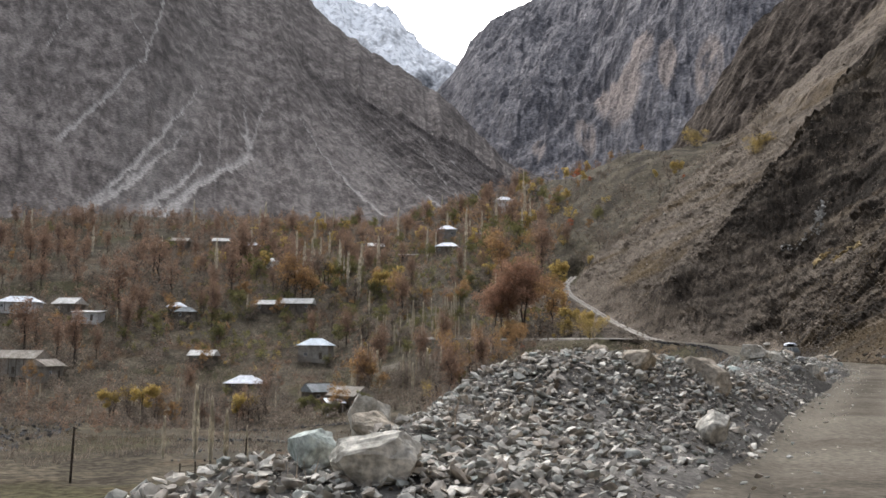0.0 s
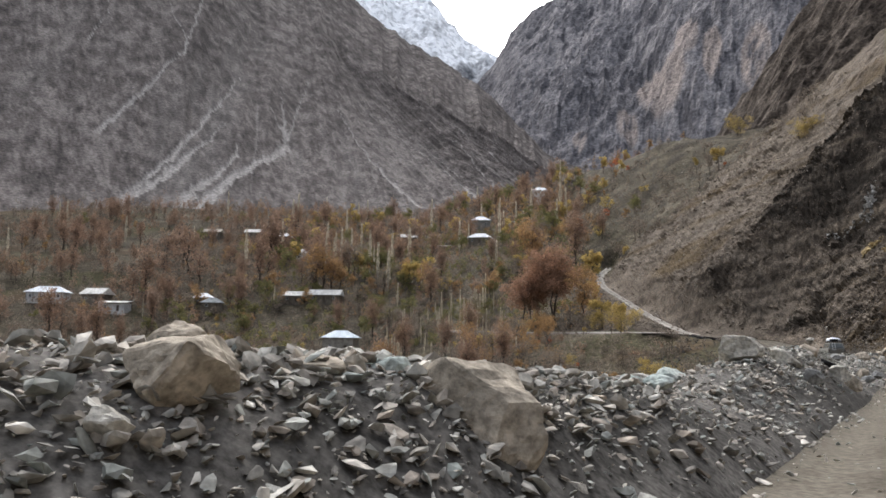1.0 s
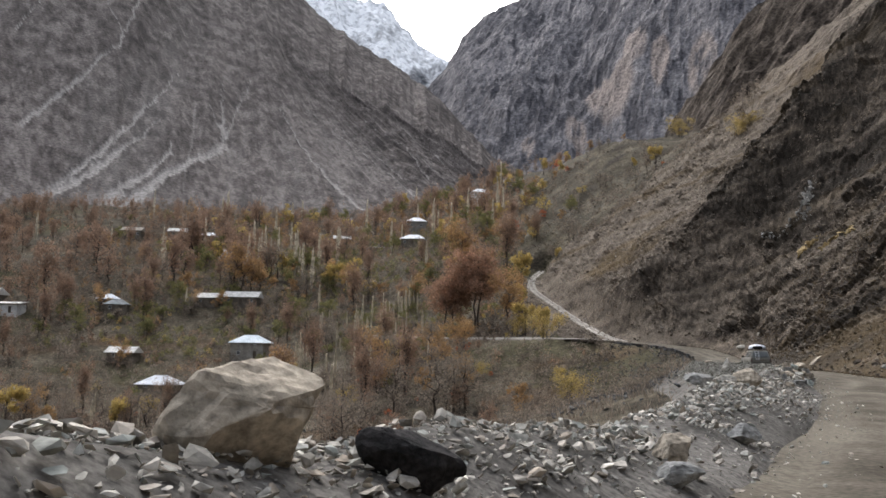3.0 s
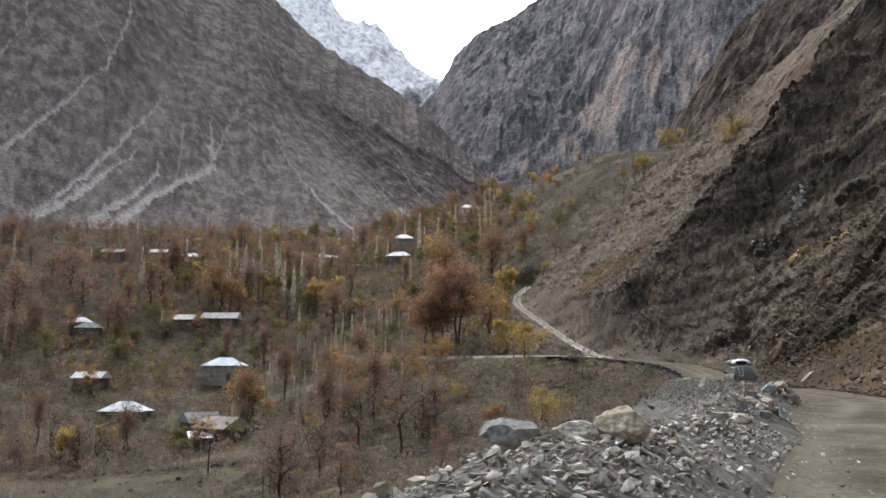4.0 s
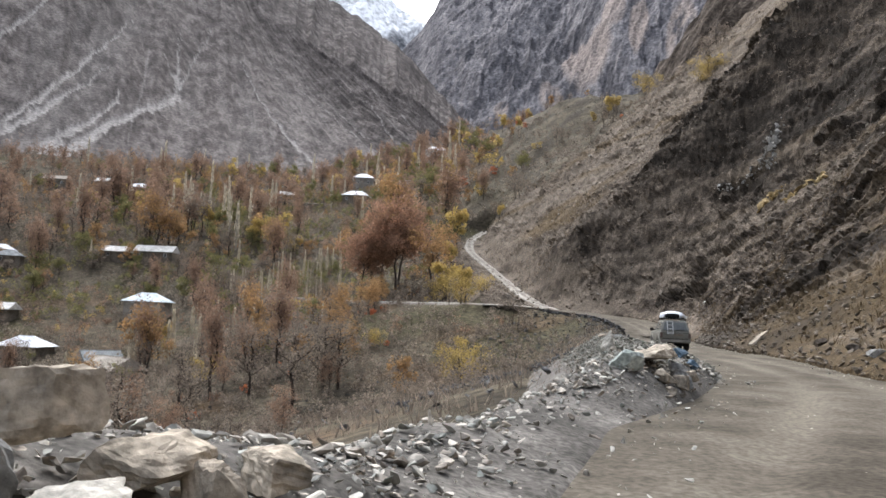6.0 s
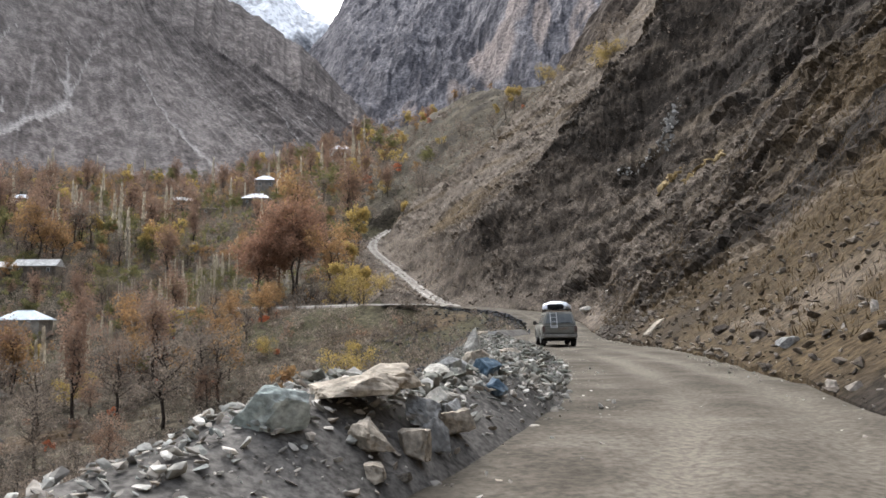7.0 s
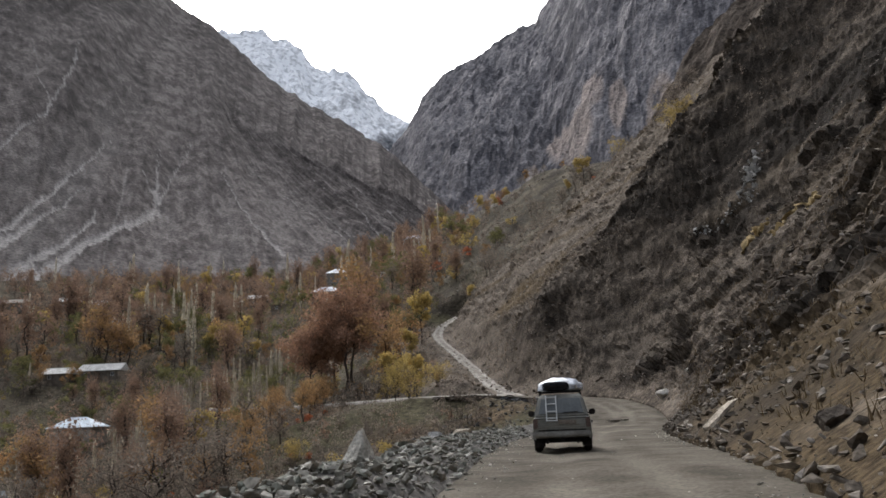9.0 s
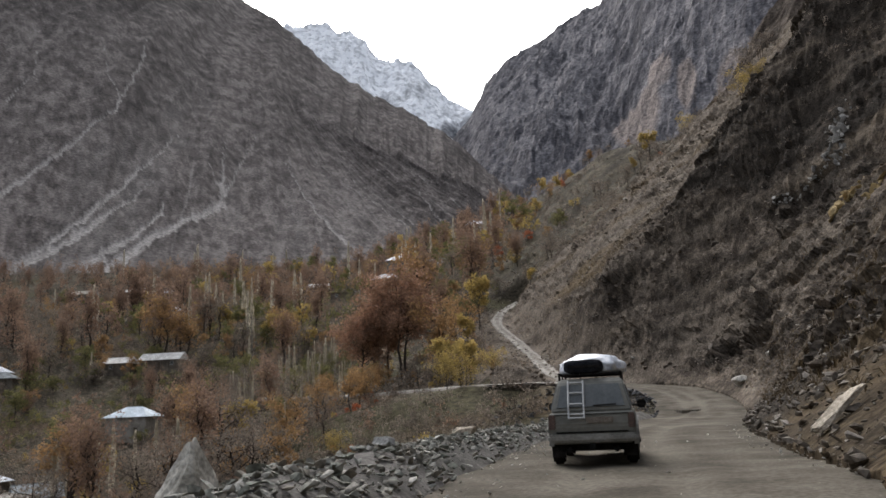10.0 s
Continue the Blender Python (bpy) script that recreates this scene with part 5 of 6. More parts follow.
plant_region(330, -110, 62, 385, 545, {"orange": 1.8, "brown": 2.6, "yellow": 1.4, "green": 2, "dim": 3, "poplar": 0.9}, 44, (1.0, 1.5), -0.3, 3)
plant_region(360, -230, -95, 215, 520, {"brown": 3, "dim": 3.4, "orange": 0.8, "poplar": 0.8, "green": 0.5, "yellow": 0.3}, 45, (0.8, 1.3), -0.3, 3)
plant_region(230, -70, 2, 150, 205, {"dim": 5, "poplar": 1.2, "orange": 0.3, "yellow": 0.3, "brown": 0.8}, 46, (0.60, 1.08), -0.05, 2.5, both)
plant_region(230, 0, 44, 105, 215, {"dim": 6, "brown": 0.7, "yellow": 0.3, "red": 0.3, "green": 0.4}, 47, (0.60, 1.20), -0.2, 2, lambda x, y: (along(x, y)[1] > 11))
plant_region(150, 46, 105, 230, 400, {"dim": 5, "orange": 0.8, "yellow": 0.5, "green": 0.5, "red": 0.2}, 48, (0.48, 1.08), 0.0, 2, lambda x, y: x > 52)
plant_region(85, -115, 42, 285, 425, {"brown": 5, "orange": 0.8, "dim": 2.4}, 50, (1.4, 2.1), -0.2, 4, lambda x, y: x < 46)
plant_region(70, -230, -100, 230, 390, {"brown": 5, "dim": 3}, 51, (1.1, 1.6), -0.2, 4)
plant_region(120, 40, 100, 300, 500, {"orange": 2, "dim": 2, "yellow": 1, "red": 0.4, "green": 0.6, "brown": 0.8}, 49, (0.72, 1.32), -0.2, 3, lambda x, y: x < 48 + 0.28 * (y - 300))


# kinds that stand nowhere are taken away
for far, pool in ((False, KINDS), (True, FAR_KINDS)):
    for kind, obs in pool.items():
        for k, ob in enumerate(obs):
            if (far, kind, k) not in used:
                for child in ob.children_recursive:
                    bpy.data.objects.remove(child)
                bpy.data.objects.remove(ob)


# ---- woods and undergrowth too many to count ----
def woods(name, n, x0, x1, y0, y1, leaf, size, label, seed, quads=110, dense=-0.2, tall=1.4, test=None, leaf_size=0.26):
    """Many small uneven crowns in one mesh."""
    r = np.random.default_rng(seed)
    x, y = r.uniform(x0, x1, n), r.uniform(y0, y1, n)
    keep = fbm(x, y, 30, 3, seed) > dense
    for hx, hy, w, dpt, *_ in HOUSES:
        keep &= np.hypot(x - hx, y - hy + 2) > 0.5 * w + 1.5
        far = np.hypot(hx - 34, hy - 60)
        wx, wy = (hx - 34) / far, (hy - 60) / far
        deep, aside = (x - 34) * wx + (y - 60) * wy - far, np.abs((x - 34) * wy - (y - 60) * wx)
        keep &= ~((aside < 0.4 * w) & (deep < 0) & (deep > -9))
    if test is not None:
        keep &= test(x, y)
    x, y = x[keep], y[keep]
    z = terrain(x, y)
    k = size * (0.55 + 0.9 * r.random(len(x)) ** 1.5)
    lump = r.normal(0, 0.42, (len(x), 5, 3))
    who = np.repeat(np.arange(len(x)), quads)
    d = r.normal(size=(len(who), 3))
    d /= np.linalg.norm(d, axis=1)[:, None]
    c = lump[who, r.integers(5, size=len(who))] + d * (0.5 * r.random((len(who), 1)) ** 0.5)
    c = c * (1, 1, tall) * k[who, None] + np.stack([x, y, z + 0.85 * k * tall], 1)[who]
    v, f = leaf_tris(c, leaf_size, r)
    ob = mesh_object(name, v.tolist(), f.tolist(), LEAF[leaf], shade=False)
    return tagged(ob, label, "woods", "", "stuff")


village = lambda x, y: fields(x, y) & ((along(x, y)[1] > 10) | (y > 206)) & (x < 50 + 0.2 * np.clip(y - 300, 0, 400)) & ~((np.abs(x - 48) < 5) & (y < 300))
woods("undergrowth", 3000, -140, 48, 150, 430, "dim", 1.6, "grey-brown bare undergrowth between the trees", 301, 70, -0.35, 1.0, village, 0.17)
woods("rust_undergrowth", 1400, -140, 48, 150, 470, "brown", 1.5, "rust-brown undergrowth between the trees", 312, 70, -0.1, 1.0, village, 0.17)
woods("green_shrubs", 1300, -110, 45, 250, 430, "green", 1.7, "olive-green shrubs and fruit trees", 302, 110, -0.05, 1.1, village, 0.2)
woods("orange_shrubs", 380, -120, 48, 200, 470, "orange", 1.4, "orange-brown autumn shrubs", 303, 100, -0.05, 1.1, village, 0.18)
woods("yellow_shrubs", 170, -100, 48, 200, 470, "yellow", 1.3, "yellowish autumn shrubs", 304, 90, 0.0, 1.1, village, 0.17)
woods("far_brown_woods", 700, -260, 60, 400, 620, "brown", 2.6, "brown autumn woods at the mountain foot", 305, 120, -0.2, 1.7, None, 0.3)
woods("far_bare_woods", 900, -300, 60, 380, 640, "dim", 2.4, "bare grey-brown woods at the mountain foot", 306, 110, -0.3, 1.5, None, 0.28)
woods("far_orange_woods", 300, -150, 80, 400, 580, "orange", 2.2, "orange autumn trees at the mountain foot", 307, 110, -0.1, 1.5, None, 0.28)
woods("west_woods", 800, -260, -80, 170, 420, "dim", 2.2, "bare grey-brown woods across the valley", 308, 110, -0.3, 1.5, fields, 0.24)
woods("west_brown_woods", 200, -260, -80, 170, 420, "brown", 2.3, "brown autumn woods across the valley", 309, 120, -0.1, 1.6, fields, 0.24)
woods("slope_undergrowth", 700, -10, 54, 100, 205, "dim", 1.0, "bare brown bushes on the slope below the road", 310, 90, -0.25, 0.9, lambda x, y: (along(x, y)[1] > np.where(y > 130, 5.0, 8.5)) & (track_pull(x, y, 1.2, 4)[0] < 0.2), 0.1)
woods("hill_undergrowth", 2000, 50, 125, 215, 420, "dim", 1.15, "bare brown bushes on the far hillside", 311, 60, -0.1, 0.8, lambda x, y: x > 54, 0.12)


# ---- shrubs and dry grass on the slopes ----
def tufts(name, places, height, mat, label, seed, blades=7):
    r = np.random.default_rng(seed)
    n = len(places) * blades
    base = np.repeat(np.asarray(places), blades, 0) + np.c_[r.normal(0, height * 0.35, (n, 2)), np.zeros(n)]
    tip = base + np.c_[r.normal(0, height * 0.45, (n, 2)), height * (0.6 + 0.7 * r.random(n))]
    side = r.normal(size=(n, 3)) * height * 0.05
    v = np.stack([base - side - (0, 0, 0.1), base + side - (0, 0, 0.1), tip], 1).reshape(-1, 3)
    f = np.arange(3 * n).reshape(-1, 3)
    ob = mesh_object(name, v.tolist(), f.tolist(), mat, shade=False)
    return tagged(ob, label, "grass", "", "stuff")


r = np.random.default_rng(51)
x, y = np.r_[r.uniform(40, 125, 12000), r.uniform(42, 75, 26000)], np.r_[r.uniform(60, 282, 12000), r.uniform(66, 170, 26000)]
s, u = along(x, y)
ok = (u < right_edge(s) - 1.2) & (fbm(0.5 * x + 0.4 * y, y - 1.4 * x, 9, 4, 53) + 0.25 * r.normal(size=len(x)) > 0.12)
x, y = x[ok], y[ok]
tufts("slope_grass", on_slope(x, y), 0.24, M["drygrass"], "tufts of golden dry grass on the hillside", 52, 6)
x, y = r.uniform(40, 125, 12000), r.uniform(60, 282, 12000)
s, u = along(x, y)
ok = (u < right_edge(s) - 2.5) & (fbm(x, y, 18, 3, 58) > -0.1)
x, y = x[ok], y[ok]
tufts("slope_shrubs", on_slope(x, y), 0.34, LEAF["dim"], "dark bare shrubs on the hillside", 54, 14)
x, y = r.uniform(-140, 60, 28000), r.uniform(90, 540, 28000)
s, u = along(x, y)
ok = ((u > 9) | (u > 4.5) & (s > 118) | (y > 205)) & (fbm(x, y, 30, 3, 59) > -0.25) & (track_pull(x, y, 1.2, 3)[0] < 0.2)
x, y = x[ok], y[ok]
tufts("valley_scrub", np.stack([x, y, terrain(x, y) - 0.1], 1), 0.8, LEAF["dim"], "brown scrub over the valley slopes", 56, 7)
x, y = r.uniform(-100, 60, 16000), r.uniform(120, 500, 16000)
s, u = along(x, y)
ok = ((u > 9) | (u > 4.5) & (s > 118) | (y > 205)) & (fbm(x, y, 24, 3, 63) > 0.05) & (track_pull(x, y, 1.2, 3)[0] < 0.2)
x, y = x[ok], y[ok]
tufts("valley_grass", np.stack([x, y, terrain(x, y) - 0.1], 1), 0.6, M["drygrass"], "dry yellowish grass between the trees", 57, 7)
s, d = r.uniform(-4, 132, 700), r.uniform(2.2, 6, 700)
x, y, z = bank_place(s, d)
tufts("bank_weeds", np.stack([x, y, z], 1), 0.22, LEAF["dim"], "dry weeds behind the rubble bank", 58, 6)


# ---- houses ----
M.update({
    "roof_white": material("white_metal_roof", [(0.5, 0.52, 0.55), (0.62, 0.64, 0.67), (0.7, 0.71, 0.73)], 0.5, rough=0.5, bump=0.2, detail_scale=6),
    "roof_blue": material("pale_blue_metal_roof", [(0.4, 0.46, 0.5), (0.5, 0.56, 0.6), (0.58, 0.63, 0.67)], 0.5, rough=0.45, bump=0.2, detail_scale=6),
    "roof_pale": material("pale_asbestos_sheet_roof", [(0.46, 0.445, 0.41), (0.6, 0.58, 0.54), (0.7, 0.685, 0.645)], 0.7, bump=0.4, detail_scale=7),
    "roof_grey": material("grey_sheet_roof", [(0.17, 0.18, 0.18), (0.23, 0.24, 0.24), (0.3, 0.31, 0.31)], 0.7, bump=0.4, detail_scale=7),
    "roof_tan": material("tan_weathered_roof", [(0.24, 0.21, 0.175), (0.31, 0.275, 0.23), (0.38, 0.345, 0.3)], 0.7, bump=0.4, detail_scale=7),
    "wall_white": material("whitewashed_wall", [(0.4, 0.39, 0.37), (0.5, 0.49, 0.465), (0.56, 0.55, 0.53)], 0.8, bump=0.3, detail_scale=8),
    "wall_grey": material("grey_rendered_wall", [(0.14, 0.135, 0.125), (0.19, 0.18, 0.165), (0.24, 0.23, 0.21)], 0.8, bump=0.3, detail_scale=8),
    "wall_brown": material("brown_mud_wall", [(0.1, 0.085, 0.068), (0.14, 0.12, 0.097), (0.19, 0.165, 0.135)], 0.8, bump=0.4, detail_scale=8),
    "wall_tan": material("tan_mud_wall", [(0.2, 0.18, 0.15), (0.26, 0.235, 0.2), (0.31, 0.285, 0.245)], 0.8, bump=0.4, detail_scale=8),
    "dark_pane": material("dark_window_glass", [(0.015, 0.017, 0.02), (0.02, 0.022, 0.026), (0.03, 0.032, 0.036)], 1, rough=0.15, bump=0, spec=0.5),
    "frame_paint": material("white_window_frame_paint", [(0.45, 0.45, 0.44), (0.55, 0.55, 0.54), (0.6, 0.6, 0.59)], 2, bump=0.1),
    "timber": material("weathered_timber", [(0.07, 0.055, 0.042), (0.1, 0.082, 0.064), (0.14, 0.118, 0.095)], 2, bump=0.6, detail_scale=20),
})


def box(bm, x0, x1, y0, y1, z0, z1):
    vs = [bm.verts.new(p) for p in ((x0, y0, z0), (x1, y0, z0), (x1, y1, z0), (x0, y1, z0), (x0, y0, z1), (x1, y0, z1), (x1, y1, z1), (x0, y1, z1))]
    for f in ((0, 3, 2, 1), (4, 5, 6, 7), (0, 1, 5, 4), (1, 2, 6, 5), (2, 3, 7, 6), (3, 0, 4, 7)):
        bm.faces.new([vs[i] for i in f])
    return vs


def one_box(*a, bevel=0.0):
    bm = bmesh.new()
    box(bm, *a)
    if bevel:
        bmesh.ops.bevel(bm, geom=bm.edges[:], offset=bevel, segments=2, affect="EDGES")
    return bm


def wall_front(bm, w, y, h, thick, holes, z0):
    """A wall along x with real openings: holes are (x0, x1, z0, z1), in order along x."""
    x = -w / 2
    for a, b, c, d in holes:
        box(bm, x, a, y, y + thick, z0, h)
        box(bm, a, b, y, y + thick, z0, c)
        box(bm, a, b, y, y + thick, d, h)
        x = b
    box(bm, x, w / 2, y, y + thick, z0, h)


def house(x, y, w, d, h, yaw, roof, roof_colour, wall, storeys, label):
    root = new("house")
    z = float(terrain(np.array([x]), np.array([y]))[0])
    low = -2.0
    n = max(2, int(w / 3.2))
    holes, tops = [], []
    for i in range(n):
        cx = -w / 2 + w * (i + 0.5) / n
        door = i == n // 2
        holes.append((cx - 0.5, cx + 0.5, 0.05 if door else 0.95, 2.05))
    bm = bmesh.new()
    wall_front(bm, w, -d / 2, min(h, 2.9 if storeys == 2 else h), 0.35, holes, low)
    if storeys == 2:
        tops = [(a, b, 2.9 + 0.85, min(h - 0.25, 2.9 + 2.1)) for a, b, _, _ in holes]
        x0 = -w / 2
        for a, b, c, e in tops:
            box(bm, x0, a, -d / 2, -d / 2 + 0.35, 2.9, h)
            box(bm, a, b, -d / 2, -d / 2 + 0.35, 2.9, c)
            box(bm, a, b, -d / 2, -d / 2 + 0.35, e, h)
            x0 = b
        box(bm, x0, w / 2, -d / 2, -d / 2 + 0.35, 2.9, h)
    box(bm, -w / 2, -w / 2 + 0.35, -d / 2 + 0.35, d / 2 - 0.35, low, h)
    box(bm, w / 2 - 0.35, w / 2, -d / 2 + 0.35, d / 2 - 0.35, low, h)
    box(bm, -w / 2, w / 2, d / 2 - 0.35, d / 2, low, h)
    bmesh.ops.remove_doubles(bm, verts=bm.verts[:], dist=0.0005)
    part("wall", bm, M["wall_" + wall], root)
    part("floor_slab", one_box(-w / 2 + 0.36, w / 2 - 0.36, -d / 2 + 0.36, d / 2 - 0.36, -0.2, 0.0), M["timber"], root)
    for i, (a, b, c, e) in enumerate(holes + tops):
        if c < 0.2:
            part("door", one_box(a + 0.02, b - 0.02, -d / 2 + 0.12, -d / 2 + 0.18, 0.05, e - 0.02), M["timber"], root)
            continue
        bm = bmesh.new()
        for q in ((a, a + 0.09, c, e), (b - 0.09, b, c, e), (a + 0.09, b - 0.09, c, c + 0.09), (a + 0.09, b - 0.09, e - 0.09, e), ((a + b) / 2 - 0.03, (a + b) / 2 + 0.03, c + 0.09, e - 0.09)):
            box(bm, q[0], q[1], -d / 2 - 0.03, -d / 2 + 0.08, q[2], q[3])
        win = part("window", bm, M["frame_paint"], root)
        part("pane", one_box(a + 0.05, b - 0.05, -d / 2 + 0.04, -d / 2 + 0.06, c + 0.05, e - 0.05), M["dark_pane"], win)
    o, t = 0.6, 0.1
    bm = bmesh.new()
    ww, dd = w / 2 + o, d / 2 + o
    rise = {"hip": 0.24 * d + 0.5, "gable": 0.32 * d, "shed": 0.9}[roof]
    if roof == "hip":
        rl = max(0.15, w / 2 - d / 2 * 0.8)
        top = [(-rl, 0, h + rise), (rl, 0, h + rise)]
    elif roof == "gable":
        top = [(-ww, 0, h + rise), (ww, 0, h + rise)]
    if roof == "shed":
        for lift in (0, t):
            vs = [bm.verts.new(p) for p in ((-ww, -dd, h + lift), (ww, -dd, h + lift), (ww, dd, h + rise + lift), (-ww, dd, h + rise + lift))]
        bm.verts.ensure_lookup_table()
        v = list(bm.verts)
        for f in ((3, 2, 1, 0), (4, 5, 6, 7), (0, 1, 5, 4), (1, 2, 6, 5), (2, 3, 7, 6), (3, 0, 4, 7)):
            bm.faces.new([v[i] for i in f])
    else:
        eave = [(-ww, -dd, h), (ww, -dd, h), (ww, dd, h), (-ww, dd, h)]
        lo = [bm.verts.new((*p[:2], p[2])) for p in eave]
        up = [bm.verts.new((p[0], p[1], p[2] + t)) for p in eave]
        rt = [bm.verts.new((p[0], p[1], p[2] + t)) for p in top]
        bm.faces.new((lo[3], lo[2], lo[1], lo[0]))
        for i in range(4):
            bm.faces.new((lo[i], lo[(i + 1) % 4], up[(i + 1) % 4], up[i]))
        bm.faces.new((up[0], up[1], rt[1], rt[0]))
        bm.faces.new((up[2], up[3], rt[0], rt[1]))
        bm.faces.new((up[1], up[2], rt[1]))
        bm.faces.new((up[3], up[0], rt[0]))
    part("roof", bm, M["roof_" + roof_colour], root)
    bm = bmesh.new()
    if roof != "shed":
        box(bm, top[0][0], top[1][0], -0.1, 0.1, h + rise + t - 0.03, h + rise + t + 0.06)
        part("ridge_cap", bm, M["roof_" + roof_colour], root)
    else:
        box(bm, -ww, ww, -dd - 0.04, -dd, h - 0.12, h + 0.12)
        part("fascia", bm, M["timber"], root)
    if w > 11:
        for i in range(6):
            cx = -w / 2 + 0.4 + (w - 0.8) * i / 5
            part("verandah_post", one_box(cx - 0.08, cx + 0.08, -dd + 0.05, -dd + 0.21, -0.6, h - 0.02), M["timber"], root)
    root.matrix_basis = pose(x, y, z + 0.1, 0, 0, yaw)
    return tagged(root, label, "house", "village houses")


for row in HOUSES:
    house(*row)


# ---- poles, fence, terrace walls ----
def wooden_pole(x, y, height, label):
    bm = bmesh.new()
    bmesh.ops.create_cone(bm, cap_ends=True, segments=8, radius1=0.12, radius2=0.08, depth=height + 0.6, matrix=Matrix.Translation((0, 0, height / 2 - 0.3)))
    for v in bm.verts:
        v.co.x += 0.04 * math.sin(0.9 * v.co.z)
    me = bpy.data.meshes.new("wooden_pole")
    bm.to_mesh(me)
    bm.free()
    me.materials.append(M["bark"])
    ob = new("wooden_pole", me)
    ob.matrix_basis = pose(x, y, float(terrain(np.array([x]), np.array([y]))[0]), 1, 1, 20)
    return tagged(ob, label, "pole", "wooden poles")


wooden_pole(5.9, 190.5, 6.6, "tall dark wooden pole on the slope")
wooden_pole(-32.4, 78.1, 5.0, "dark wooden pole beside the stony riverbed")
wooden_pole(-18.9, 88.5, 3.2, "short dark wooden pole at the field edge")
wooden_pole(-10, 147, 4.5, "dark wooden pole in the field")


def fence(points, label):
    root = new("fence")
    line = spline(points, 1.6)
    z = terrain(line[:, 0], line[:, 1])
    prev = None
    for (x, y), g in zip(line[:, :2], z):
        part("post", one_box(x - 0.06, x + 0.06, y - 0.06, y + 0.06, g - 0.3, g + 1.15 + 0.15 * rng.random()), M["timber"], root)
        if prev is not None:
            for hgt in (0.45, 0.95):
                vs, fs = [], []
                tube(vs, fs, (prev[0], prev[1], prev[2] + hgt), (x, y, g + hgt), 0.035, 0.035, 4)
                mesh_object("rail", np.array(vs).tolist(), fs, M["timber"], root)
        prev = (x, y, g)
    return tagged(root, label, "fence", "field fences")


fence([(-24, 83), (-16, 90), (-7, 94)], "rough wooden post and rail fence by a field")
fence([(-21, 214), (-12, 221), (-2, 226)], "rough wooden fence round a bare plot")
fence([(-66, 306), (-48, 307), (-30, 309)], "wooden fence below the long house")

# bare terraced fields
M["field"] = material("ploughed_field", [(0.055, 0.048, 0.038), (0.08, 0.068, 0.05), (0.1, 0.088, 0.064)], 0.2, bump=0.7, detail_scale=4, stretch=(1, 0.3, 1))
M["plot"] = material("bare_pale_plot", [(0.1, 0.088, 0.068), (0.13, 0.115, 0.09), (0.16, 0.14, 0.11)], 0.2, bump=0.6, detail_scale=4)


def field(x0, x1, y0, y1, mat, label, lift=0.2):
    X, Y = np.meshgrid(np.linspace(x0, x1, 36), np.linspace(y0, y1, 44))
    edge = np.minimum.reduce([X - x0, x1 - X, Y - y0, y1 - Y])
    Z = terrain(X.ravel(), Y.ravel(), False).reshape(X.shape) + lift + 0.35 * smooth(0, 2, edge) - 0.5 + 0.06 * fbm(X, Y, 2, 3, 5)
    return sheet("field", X + 1.2 * fbm(X, Y, 15, 2, 6), Y + 1.2 * fbm(X, Y, 15, 2, 7), Z, mat, label=label, category="field")


field(-34, 0, 96, 122, M["field"], "bare brown terraced field")
field(-36, -4, 124, 150, M["field"], "bare dark terraced field")
field(-22, -2, 205, 238, M["plot"], "bare pale plot inside a fence")
r = np.random.default_rng(77)
for k, (x0, x1, y0) in enumerate([(-36, 0, 123), (-38, -2, 152), (-60, 0, 290), (-55, 20, 345)]):
    x = r.uniform(x0, x1, 260)
    y = y0 + 0.06 * (x - x0) + r.normal(0, 0.35, 260)
    scatter("terrace_wall", np.stack([x, y, terrain(x, y) + 0.3 * r.random(260)], 1), 0.3 + 0.3 * r.random(260), M["riverstones"], "dry stone wall along a terrace", "stone wall", 80 + k)


